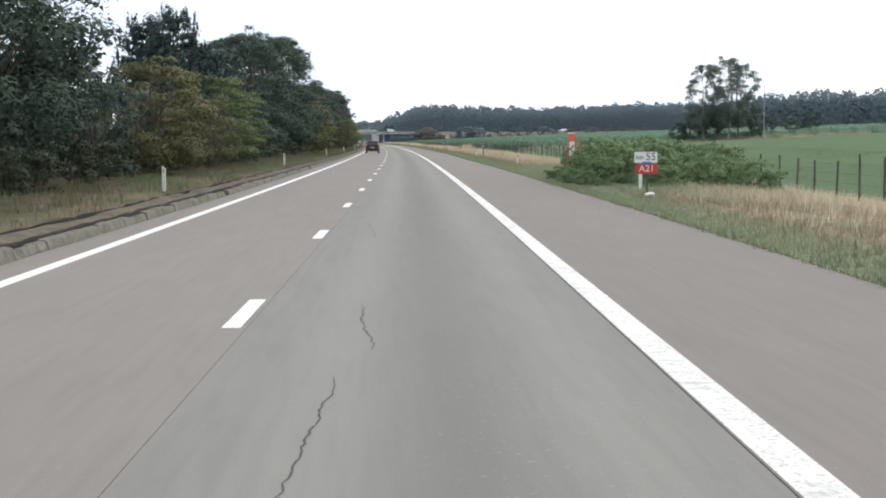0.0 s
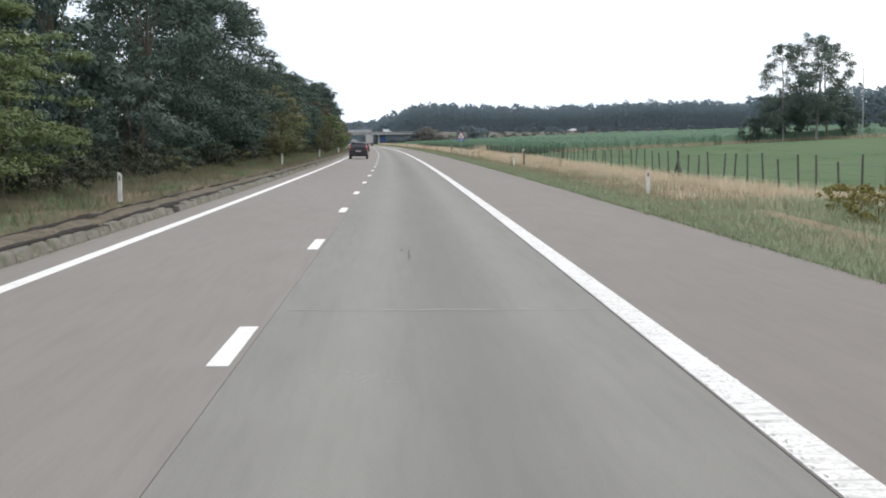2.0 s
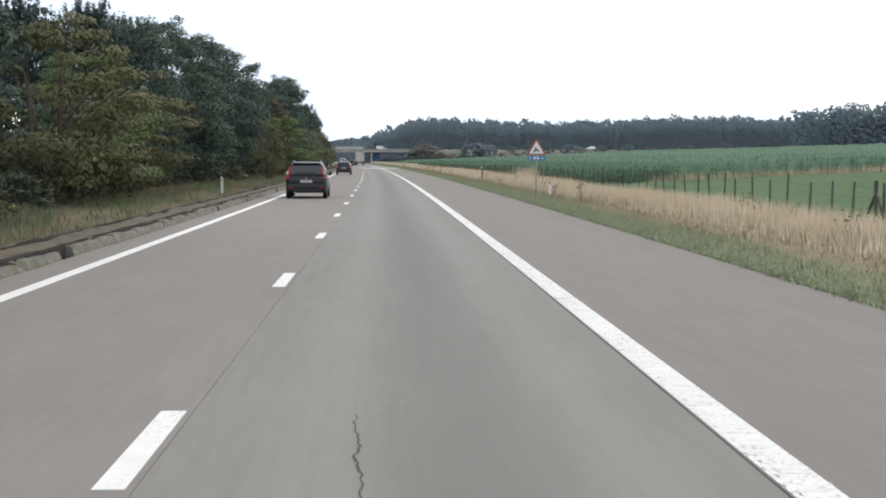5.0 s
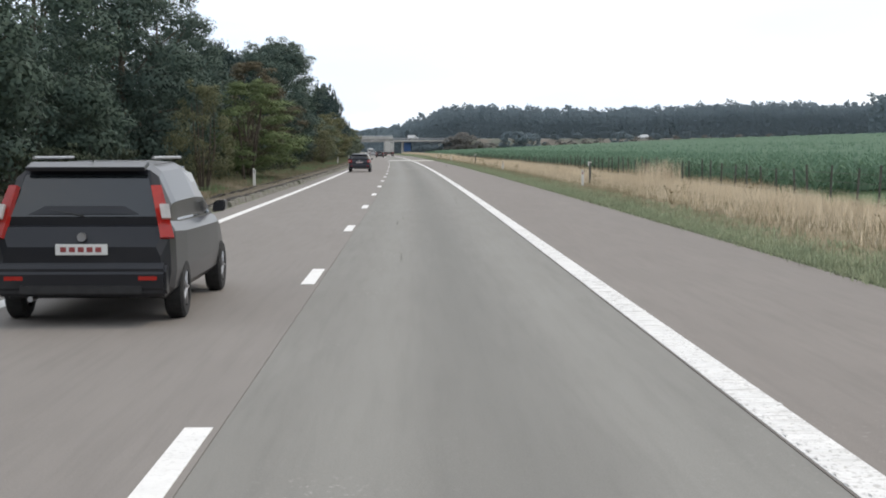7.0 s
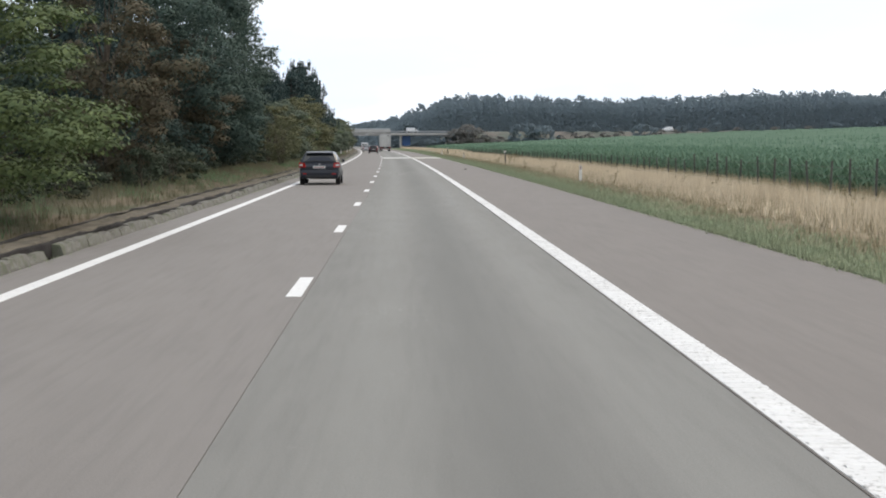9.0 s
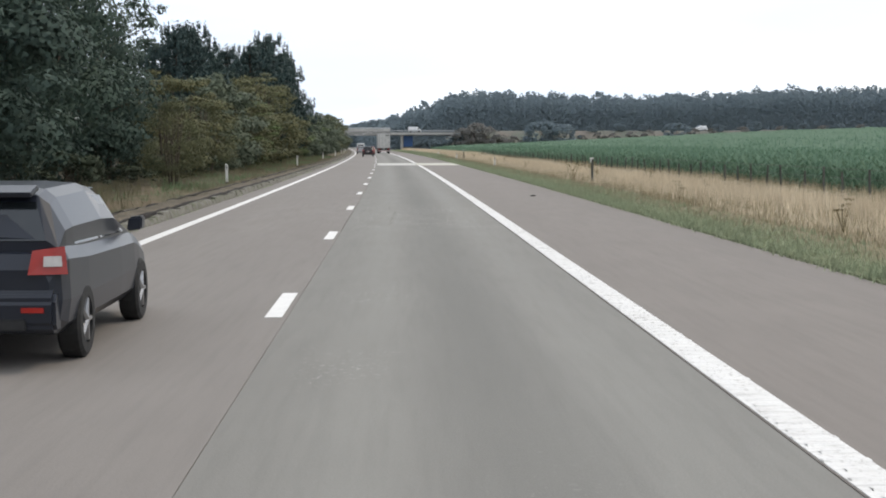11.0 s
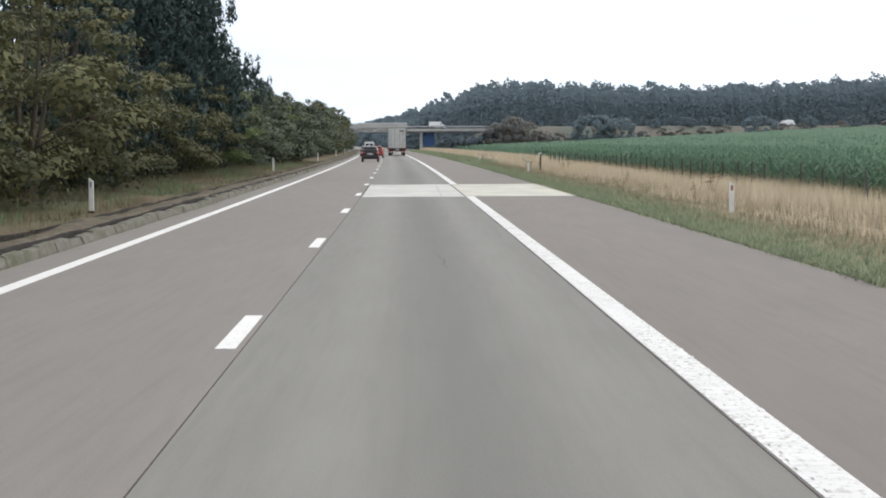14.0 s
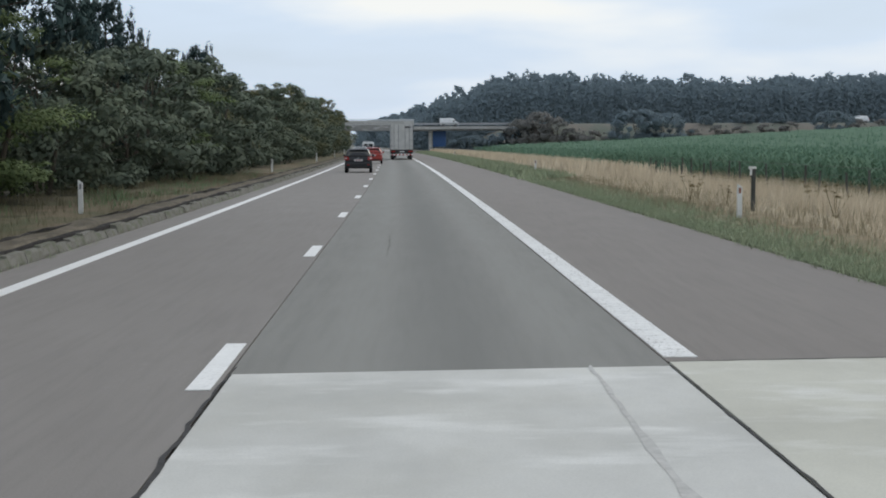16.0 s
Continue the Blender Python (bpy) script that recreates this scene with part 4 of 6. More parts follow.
# leafy front of the wood: overlapping crowns side by side
def wood_front(n, x0, x1, yf, high, size, phase, rise=lambda x: np.interp(x, (5, 9, 13, 24, 32), (0.62, 0.74, 0.84, 1.06, 1.03))):
    x = r.uniform(x0, x1, n)
    x4 = x / 4.8 + phase * 0.37 + 0.9 * np.sin(x * 0.11 + phase) + 0.35 * np.sin(x * 0.29)
    tree = np.floor(x4)
    side = np.abs(x4 - tree - 0.5) * 2
    top = high * (0.90 + 0.09 * np.sin(tree * 2.7 + phase) * np.sin(tree * 1.3 + 0.5) + 0.05 * np.sin(x * 0.045)) * (1.04 - 0.14 * side ** 2) * rise(x) * (1.0 + 0.05 * np.sin(x * 2.1 + phase * 3) * np.sin(x * 0.77))
    u = r.random(n)
    z = u * top
    belly = np.cos((x4 - tree - 0.5) * math.pi) * np.sin(np.clip(u * 1.05, 0, 1) * math.pi) ** 0.5
    y = yf(x) + 2.0 - 0.7 * belly + 5.0 * np.clip(u - 0.75, 0, 1) + r.normal(0, 0.35, n)
    p = np.stack([x, y, z + land(x, y)], 1)
    nn = np.stack([r.normal(0, 0.4, n), -0.8 + r.normal(0, 0.3, n), 0.65 + r.normal(0, 0.35, n)], 1)
    nn /= np.linalg.norm(nn, axis=1)[:, None]
    a = r.normal(size=(n, 3))
    t = a - (a * nn).sum(1)[:, None] * nn
    t /= np.linalg.norm(t, axis=1)[:, None]
    s = np.cross(nn, t)
    L = (size * (0.6 + 0.8 * r.random(n)))[:, None]
    return np.stack([p - t * L + s * L * 0.7, p - t * L - s * L * 0.7, p + t * L * 1.2], 1)


for dy, hh, leaf in ((0.0, 13.6, 0.46), (6.0, 15.2, 0.46), (12.0, 15.6, 0.5), (15.0, 14.2, 1.1)):
    clouds.append(wood_front(38000 if leaf < 1 else 24000, 6.0 + dy * 0.3, 400, lambda x: 806.0 + dy + 0 * x, hh, leaf, dy))
for dy, hh in ((0.0, 15.5), (5.0, 16.5), (9.0, 17.0)):
    clouds.append(wood_front(11000, 166, 330, lambda x: 648 + dy - (x - 165) * 0.6, hh, 0.62, dy + 2.0, lambda x: np.interp(x, (166, 200, 330), (0.9, 1.1, 1.15))))
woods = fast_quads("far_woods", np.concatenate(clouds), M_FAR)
tagged(woods, "mixed wood behind the crossing road, haze in its leaf colour", "woods", kind="stuff")
bank_bush = Stock(make_tree("bank_bush", 97, 4.6, 4.0, 0.1, 40, 5000, 0.19, M_FAR, M_BARK, 0.05, 4, "rounded bush on the road bank, haze in its leaf colour", "bush", "bushes on the bank"))
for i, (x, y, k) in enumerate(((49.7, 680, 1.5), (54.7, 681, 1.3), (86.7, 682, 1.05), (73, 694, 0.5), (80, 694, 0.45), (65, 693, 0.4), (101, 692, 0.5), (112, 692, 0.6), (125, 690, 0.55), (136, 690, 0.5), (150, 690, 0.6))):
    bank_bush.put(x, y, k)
for i in range(8):
    bank_bush.put(15.5 + i * 1.75, 695.5 - (i % 3) * 1.3, 0.5 + 0.12 * ((i * 5) % 3), None, 0.62 + 0.08 * (i % 3))
dry_bush = Stock(make_tree("dry_bush", 98, 4.0, 3.6, 0.1, 34, 4500, 0.17, M_FAR_DRY, M_BARK, 0.05, 4, "withered brown bush, greyed with haze, on the slope beside the bridge", "bush", "bushes on the bank"))
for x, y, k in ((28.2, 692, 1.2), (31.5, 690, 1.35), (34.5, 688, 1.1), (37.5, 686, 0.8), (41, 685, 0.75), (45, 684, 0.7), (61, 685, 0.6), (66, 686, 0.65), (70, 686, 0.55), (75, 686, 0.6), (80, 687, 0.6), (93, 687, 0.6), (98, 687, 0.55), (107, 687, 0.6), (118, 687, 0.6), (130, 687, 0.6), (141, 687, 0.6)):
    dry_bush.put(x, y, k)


# ---- maize ----
def maize(r, xs_, ys_, leaves):
    out = []
    n = len(xs_)
    z = land(xs_, ys_)
    h = 1.25 + 0.3 * r.random(n)
    for i in range(leaves):
        a = r.random(n) * 6.28
        z0 = z + h * (0.12 + 0.72 * i / leaves)
        L = 0.45 + 0.28 * r.random(n)
        d = np.stack([np.cos(a), np.sin(a), np.zeros(n)], 1)
        s = np.stack([-np.sin(a), np.cos(a), np.zeros(n)], 1)
        p0 = np.stack([xs_, ys_, z0], 1)
        p1 = p0 + d * (L * 0.5)[:, None] + np.array([0, 0, 0.30])
        p2 = p0 + d * L[:, None] + np.array([0, 0, 0.16])
        w = 0.05
        out.append(np.stack([p0 - s * w * 0.6, p0 + s * w * 0.6, p1 + s * w, p1 - s * w], 1))
        out.append(np.stack([p1 - s * w, p1 + s * w, p2 + s * 0.012, p2 - s * 0.012], 1))
    a = r.random(n) * 6.28
    s = np.stack([np.cos(a), np.sin(a), np.zeros(n)], 1) * 0.022
    b = np.stack([xs_, ys_, z], 1)
    t = np.stack([xs_, ys_, z + h], 1)
    out.append(np.stack([b - s, b + s, t + s * 0.5, t - s * 0.5], 1))
    return np.concatenate(out)


r = np.random.default_rng(31)
px, py = [], []
for x in np.arange(17.6, 24, 0.8):
    y = np.arange(226, 520, 0.36)
    px.append(x + r.normal(0, 0.06, len(y)))
    py.append(y + r.normal(0, 0.08, len(y)))
near = maize(r, np.concatenate(px), np.concatenate(py), 6)
px, py = [], []
for x in np.concatenate([np.arange(24, 44, 1.4), np.arange(44, 130, 3.4)]):
    y = np.concatenate([np.arange(226, 234, 0.3), np.arange(234, 676, 0.9 if x < 44 else 1.5)])
    px.append(x + r.normal(0, 0.25, len(y)))
    py.append(y + r.normal(0, 0.25, len(y)))
for x in np.arange(17.6, 24, 1.5):
    y = np.arange(520, 674, 0.7)
    px.append(x + r.normal(0, 0.2, len(y)))
    py.append(y + r.normal(0, 0.2, len(y)))
farm = maize(r, np.concatenate(px), np.concatenate(py), 3)
crop = fast_quads("maize_crop", np.concatenate([near, farm]), M_MAIZE)
tagged(crop, "tall green maize crop in dense rows", "maize", kind="stuff")
# canopy of the crop further in, seen only from the side and above
cx = np.concatenate([np.arange(20.0, 40, 0.8), np.arange(40, 200, 3.0), [240, 300]])
cy = np.arange(228, 676, 1.6)
mx, my = np.meshgrid(cx, cy)
cz = land(mx, my) + 1.05 + r.normal(0, 0.13, mx.shape)
cz = np.where((my < 229) | (mx < 20.4), land(mx, my) + 0.05, cz)
nx = len(cx)
cf = [(j * nx + i, j * nx + i + 1, (j + 1) * nx + i + 1, (j + 1) * nx + i) for j in range(len(cy) - 1) for i in range(nx - 1)]
canopy = mesh_ob("maize_canopy", np.stack([mx, my, cz], -1).reshape(-1, 3), cf, M_MAIZE)
tagged(canopy, "closed leafy top of the maize field", "maize", kind="stuff")


# ---- grass ----
def blades(r, x, y, h, w, per, spread, lean=0.35):
    n = len(x)
    out = []
    z = land(x, y)
    for i in range(per):
        a = r.random(n) * 6.28
        ox, oy = r.normal(0, spread, n), r.normal(0, spread, n)
        H = h * (0.55 + 0.7 * r.random(n))
        k = lean * r.random(n) * H
        s = np.stack([-np.sin(a), np.cos(a), np.zeros(n)], 1) * (w * (0.6 + 0.8 * r.random(n)))[:, None]
        b = np.stack([x + ox, y + oy, z - 0.03], 1)
        m = b + np.stack([np.cos(a) * k * 0.35, np.sin(a) * k * 0.35, H * 0.6], 1)
        t = b + np.stack([np.cos(a) * k, np.sin(a) * k, H], 1)
        out.append(np.stack([b - s, b + s, m + s * 0.8, m - s * 0.8], 1))
        out.append(np.stack([m - s * 0.8, m + s * 0.8, t + s * 0.15, t - s * 0.15], 1))
    return np.concatenate(out)


r = np.random.default_rng(44)
def scatter(n, x0, x1, y0, y1):
    return r.uniform(x0, x1, n), r.uniform(y0, y1, n)


def spears(x, y, h, w, per, spread, lean=0.5):
    """Single pointed blades in small tufts."""
    n = len(x)
    out = []
    z = land(x, y)
    for i in range(per):
        a = r.random(n) * 6.28
        ox, oy = r.normal(0, spread, n), r.normal(0, spread, n)
        H = h * (0.55 + 0.7 * r.random(n))
        k = lean * r.random(n) * H
        s = np.stack([-np.sin(a), np.cos(a), np.zeros(n)], 1) * (w * (0.6 + 0.8 * r.random(n)))[:, None]
        b = np.stack([x + ox, y + oy, z - 0.03], 1)
        t = b + np.stack([np.cos(a) * k, np.sin(a) * k, H], 1)
        out.append(np.stack([b - s, b + s, t], 1))
    return np.concatenate(out)


def drift(x, y, seed):
    """Slow uneven variation over the verge, 0 to 1."""
    return 0.5 + 0.25 * np.sin(y * 0.13 + seed + 2.0 * np.sin(y * 0.031)) * np.sin(x * 0.9 + y * 0.05) + 0.25 * np.sin(y * 0.41 + 1.7 * x + 2 * seed) * np.sin(y * 0.087 + seed)


# green edge of the verge
x, y = scatter(44000, 7.42, 9.3, 0, 470)
x = 7.42 + (x - 7.42) * r.random(len(x)) ** 0.8
tuft = 0.5 + 0.5 * np.sin(y * 2.1 + 3 * np.sin(y * 0.37)) * np.sin(y * 0.9)
g1 = spears(x, y, np.where(x < 7.75, 0.08 + 0.10 * tuft, 0.10 + 0.08 * drift(x, y, 1.0)), 0.0085, 5, 0.07, 1.1)
x, y = scatter(4000, 7.45, 10, 470, 700)
g2 = spears(x, y, np.full(len(x), 0.3), 0.04, 4, 0.1, 0.8)
tagged(turf("verge_grass", np.concatenate([g1, g2]), M_GRASS), "short green grass along the road edge", "grass", kind="stuff")
# brown low grass between the green edge and the bleached stalks
x, y = scatter(28000, 8.2, 12.0, 0, 470)
lush = (y > 33) & (y < 72)
keep = ~lush & (r.random(len(x)) < 0.35 + 0.65 * drift(x, y, 2.3))
x, y = x[keep], y[keep]
g1 = spears(x, y, 0.11 + 0.14 * drift(x, y, 0.4) + 0.05 * np.clip(x - 8.5, 0, 2), 0.008, 4, 0.10, 0.9)
tagged(turf("brown_verge_grass", g1, M_STRAW), "brown low grass below the bleached stalks", "grass", kind="stuff")
# bleached stalks up to the fence
x, y = scatter(62000, 9.2, 15.2, 0, 475)
wave = drift(x, y, 0.0)
lush = (y > 33) & (y < 72) & (x < 14)
keep = (r.random(len(x)) < (0.35 + 0.65 * wave) * np.clip((x - 8.9) * 0.7, 0.15, 1.0)) & ~lush
x, y, wave = x[keep], y[keep], wave[keep]
g1 = spears(x, y, (0.30 + 0.36 * wave) * np.where(y < 75, 0.7, np.where(y < 130, 0.85, 1.0)) * np.clip(0.42 + (x - 8.9) * 0.28, 0.42, 1.05), 0.0085, 5, 0.11, 0.75)
x, y = scatter(4500, 10, 16, 475, 690)
g2 = spears(x, y, np.full(len(x), 0.75), 0.045, 4, 0.12, 0.5)
tagged(turf("dry_verge_grass", np.concatenate([g1, g2]), M_DRY), "tall bleached dry grass below the fence", "grass", kind="stuff")
# withered growth on the tree side
x, y = scatter(24000, -9.6, -5.0, 5, 480)
keep = r.random(len(x)) < 0.25 + 0.75 * drift(x, y, 5.0)
x, y = x[keep], y[keep]
g1 = spears(x, y, 0.12 + 0.16 * drift(x, y, 3.0) + 0.05 * np.clip(-x - 6, 0, 3), 0.009, 4, 0.12, 1.0)
x, y = scatter(4200, -4.85, -4.42, 0, 470)
g2 = spears(x, y, np.full(len(x), 0.17), 0.009, 4, 0.06, 1.0)
tagged(turf("withered_verge_grass", np.concatenate([g1, g2]), M_DULL), "withered thin grass behind the low kerb", "grass", kind="stuff")
x, y = scatter(9000, -9.4, -5.6, 5, 480)
keep = drift(x, y, 7.0) + r.normal(0, 0.12, len(x)) > 0.58
g1 = spears(x[keep], y[keep], np.full(int(keep.sum()), 0.26), 0.011, 5, 0.10, 0.9)
tagged(turf("wood_edge_grass", g1, M_PASTURE), "dull green grass tufts at the wood's edge", "grass", kind="stuff")
x, y = scatter(7000, -4.17, -4.06, 0, 470)
keep = np.sin(y * 0.55) + np.sin(y * 0.21 + 1.0) + r.normal(0, 0.5, len(y)) > 0.15
g1 = blades(r, x[keep], y[keep], np.full(int(keep.sum()), 0.17), 0.010, 4, 0.035, 0.8)
tagged(turf("kerb_weeds", g1, M_GRASS), "green weeds growing along the low kerb", "weeds", kind="stuff")
x, y = scatter(6500, 8.6, 13.5, 30, 76)
g1 = spears(x, y, 0.12 + 0.12 * drift(x, y, 4.0) + 0.08 * np.clip(x - 9.5, 0, 2), 0.011, 5, 0.08, 0.9)
tagged(turf("lush_verge_grass", g1, M_GRASS), "taller green grass round the bramble thicket", "grass", kind="stuff")
x, y = scatter(5000, 9.4, 13.5, 0, 110)
keep = drift(x, y, 6.0) > 0.5
g1 = spears(x[keep], y[keep], np.full(int(keep.sum()), 0.26), 0.009, 5, 0.12, 1.0)
tagged(turf("mixed_verge_grass", g1, M_GRASS), "green tufts mixed into the dry verge", "grass", kind="stuff")
x, y = scatter(9000, 15.8, 40, 10, 226)
g1 = spears(x, y, np.full(len(x), 0.09), 0.02, 4, 0.15, 1.0)
tagged(turf("pasture_grass", g1, M_PASTURE), "short green pasture grass behind the fence", "grass", kind="stuff")
x, y = scatter(9000, 14.8, 17.6, 232, 475)
keep = drift(x, y, 8.0) > 0.42
g1 = spears(x[keep], y[keep], np.full(int(keep.sum()), 0.55), 0.010, 4, 0.14, 0.7)
tagged(turf("field_foot_grass", g1, M_STRAW), "straw-coloured grass at the foot of the maize", "grass", kind="stuff")
x, y = scatter(2600, 22, 80, 225.5, 230.5)
g1 = spears(x, y, np.full(len(x), 0.55), 0.02, 4, 0.25, 0.7)
tagged(turf("field_edge_stalks", g1, M_DRY), "pale dry stalks between the pasture and the maize", "grass", kind="stuff")

# dry weeds with flat heads
weed = empty("weed_stalk")
bm = bmesh.new()
rr = np.random.default_rng(12)
heads = []
for i in range(7):
    a = rr.random() * 6.28
    q = Vector((math.cos(a) * 0.34 * rr.random(), math.sin(a) * 0.34 * rr.random(), 0.5 + 0.35 * rr.random()))
    add_tube(bm, (0, 0, 0), q, 0.008, 0.004, 4)
    heads.append(tuple(q))
part("stem", bm, M_WEED, weed)
tagged(fast_quads("seed_heads", leaf_cloud(np.array(heads), np.array([(0.09, 0.09, 0.03)] * 7), 160, 0.022, rr, 1.0), M_WEED, weed), kind="stuff")
tagged(weed, "dry brown wild weed with flat seed heads", "weed", "weeds in the verge")
WEED = Stock(weed)
random.seed(8)
for i in range(46):
    WEED.put(random.uniform(9.2, 13.5), random.uniform(85, 455), random.uniform(0.6, 1.0))
def reed_clump(seed, x0, y0, n, h):
    rr = np.random.default_rng(seed)
    x, y = x0 + rr.normal(0, 0.55, n), y0 + rr.normal(0, 0.9, n)
    ob = turf("dry_reed_clump", blades(rr, x, y, np.full(n, h), 0.008, 3, 0.06, 0.45), M_DRY)
    tagged(ob, "clump of tall bleached dry stalks beside the fence", "plant", "reed clumps", "stuff")


reed_clump(15, 14.4, 243.5, 150, 1.2)
reed_clump(16, 13.9, 246.5, 60, 1.0)


# ---- roadside furniture ----
def delineator(reflector):
    root = empty("delineator_post")
    part("post", prism([(-0.06, 0), (0.06, 0), (0.06, 0.92), (-0.06, 1.02)], 1, -0.03, 0.03, 0.006), M_WHITE, root)
    part("reflector", box(-0.028, 0.028, -0.036, -0.031, 0.74, 0.90), reflector, root)
    part("base", box(-0.08, 0.08, -0.05, 0.05, -0.1, 0.03, 0.01), M_BLACKPL, root)
    return root


dl = Stock(tagged(delineator(M_GREYPL), "white plastic delineator post with slanted top", "delineator", "left delineators"))
dr = Stock(tagged(delineator(M_REFL), "white plastic delineator post with red reflector", "delineator", "right delineators"))
random.seed(4)
LEFT_Y = [31.6, 77.0, 136.0, 184.0, 231.5, 335.0, 384.8] + [435.5 + 50.2 * i for i in range(5)]
for y in LEFT_Y:
    o = dl.put({231.5: -5.3, 136.0: -6.05}.get(y, -5.85) + random.uniform(-0.05, 0.05), y, 0.9, random.uniform(-0.1, 0.1), 0.8)
    o.location.z = 0.17
for i in (0, 1, 2, 3, 4, 5, 7, 8, 9, 11):
    dr.put((8.8 if i == 8 else 9.1) + random.uniform(-0.1, 0.1), 33.2 + 50.1 * i, 0.92, random.uniform(-0.1, 0.1), 0.76)


def marker_post():
    root = empty("marker_post")
    part("post", box(-0.05, 0.05, -0.05, 0.05, -0.3, 1.35, 0.008), M_WOOD_POST, root)
    part("cap", box(-0.13, 0.07, -0.06, 0.06, 1.30, 1.38, 0.01), M_WHITE, root, "white cap plate")
    part("plate", box(-0.12, -0.06, -0.055, -0.045, 1.12, 1.30), M_WHITE, root, "small white plate")
    return tagged(root, "dark wooden marker post with white cap", "post", "marker posts")


mp = Stock(marker_post())
for i, y in enumerate((134.3, 236.2, 335.6, 436.8)):
    mp.put(9.85, y, 0.85, 0.05 * i, 0.80)


def text_part(word, size, x, y, z, mat, parent, name="lettering"):
    cu = bpy.data.curves.new("lettering", 'FONT')
    cu.body, cu.size, cu.extrude = word, size, 0.002
    cu.align_x, cu.align_y = 'CENTER', 'CENTER'
    tmp = bpy.data.objects.new("tmp", cu)
    scene.collection.objects.link(tmp)
    dg = bpy.context.evaluated_depsgraph_get()
    me = bpy.data.meshes.new_from_object(tmp.evaluated_get(dg))
    bpy.data.objects.remove(tmp)
    me.materials.clear()
    me.materials.append(mat)
    ob = new(name, me)
    ob.parent = parent
    ob.matrix_local = pose(x, y, z, 90, 0, 0)
    return ob


# kilometre sign
km = empty("kilometre_sign", pose(8.66, 29.0, 0.32, 0, 0, -4) @ Matrix.Diagonal((0.8, 1, 0.8, 1)))
part("post", tube((0.05, 0.04, -0.6), (0.05, 0.04, 1.3), 0.03), M_WOOD_POST, km)
part("upper_plate", box(-0.42, 0.42, 0, 0.015, 0.98, 1.38, 0.004), M_SIGN_W, km, "white plate with black writing")
part("lower_plate", box(-0.38, 0.42, 0, 0.015, 0.57, 0.93, 0.004), M_SIGN_R, km, "red plate with white writing")
text_part("km", 0.24, -0.22, -0.003, 1.18, M_SIGN_K, km)
text_part("55", 0.38, 0.18, -0.003, 1.20, M_SIGN_K, km)
text_part("A21", 0.34, 0.03, -0.003, 0.76, M_SIGN_W, km)
part("small_plate", box(-0.14, 0.2, -0.008, -0.002, 0.92, 1.02), M_SIGN_BL, km, "small blue plate")
tagged(km, "white and red kilometre sign on a thin post", "road sign")
litter = part("litter", prism([(-0.16, -0.1), (0.05, -0.13), (0.17, 0.0), (0.06, 0.12), (-0.14, 0.08)], 2, 0, 0.09, 0.02), M_WHITE, None)
litter.matrix_world = pose(8.65, 28.2, 0.16, 8, -6, 20)
tagged(litter, "crumpled white litter lying in the grass", "litter")

scrap = part("tyre_scrap", prism([(-0.10, -0.03), (-0.01, -0.055), (0.10, -0.025), (0.115, 0.03), (0.02, 0.025), (-0.08, 0.045)], 2, 0, 0.035, 0.009), M_TYRE, None)
scrap.matrix_world = pose(6.03, 322.8, 0.002, 4, -5, 25)
tagged(scrap, "black scrap of tyre rubber on the hard shoulder", "debris")

# orange emergency call box
box_ob = empty("emergency_call_box", pose(8.68, 48.5, 0.05, 0, 0, -4) @ Matrix.Diagonal((0.8, 0.85, 1, 1)))
part("pillar", prism([(-0.2, 0), (0.2, 0), (0.2, 1.68), (0.215, 1.68), (0.215, 2.0), (-0.2, 2.0)], 1, -0.02, 0.34, 0.015), M_ORANGE, box_ob)
part("side_shield", prism([(0.2, 0.35), (0.25, 0.35), (0.25, 1.60), (0.23, 1.72), (0.2, 1.72)], 1, 0.04, 0.30, 0.01), M_ORANGE, box_ob)
part("panel", box(-0.12, 0.15, -0.034, -0.02, 1.05, 1.66, 0.003), M_SIGN_W, box_ob, "white panel with a black handset sign")
bm = bmesh.new()
for i in range(9):
    a0, a1 = radians(110 + i * 15.5), radians(110 + (i + 1) * 15.5)
    c = Vector((0.06, -0.037, 1.345))
    add_tube(bm, c + Vector((math.cos(a0) * 0.07, 0, math.sin(a0) * 0.13)), c + Vector((math.cos(a1) * 0.07, 0, math.sin(a1) * 0.13)), 0.022, 0.022, 6)
add_box(bm, 0.015, 0.10, -0.055, -0.034, 1.43, 1.50)
add_box(bm, 0.015, 0.10, -0.055, -0.034, 1.19, 1.26)
part("handset_sign", bm, M_SIGN_K, box_ob)
part("cap", box(-0.215, 0.225, -0.03, 0.35, 1.99, 2.05, 0.01), M_SIGN_W, box_ob, "pale weathered cap")
tagged(box_ob, "orange roadside emergency call box with white handset panel", "call box")

# triangular warning sign
ws = empty("warning_sign", pose(7.98, 179.0, 0.68, 0, 0, -3) @ Matrix.Diagonal((0.80, 1, 0.76, 1)))
part("post", tube((0, 0.05, -1.4), (0, 0.05, 2.55), 0.04), M_STEEL, ws)
part("red_triangle", prism([(-0.52, 1.72), (0.52, 1.72), (0.05, 2.62), (-0.05, 2.62)], 1, 0.0, 0.02, 0.008), M_SIGN_FADED, ws)
part("white_triangle", prism([(-0.40, 1.79), (0.40, 1.79), (0.0, 2.50)], 1, -0.006, 0.0), M_SIGN_W, ws)
part("picture", prism([(-0.17, 1.86), (-0.12, 2.0), (-0.05, 2.05), (-0.09, 2.2), (-0.02, 2.12), (0.02, 2.06), (0.17, 1.95), (0.16, 1.87), (0.09, 1.94), (-0.04, 1.95), (-0.09, 1.86)], 1, -0.012, -0.006), M_SIGN_K, ws)
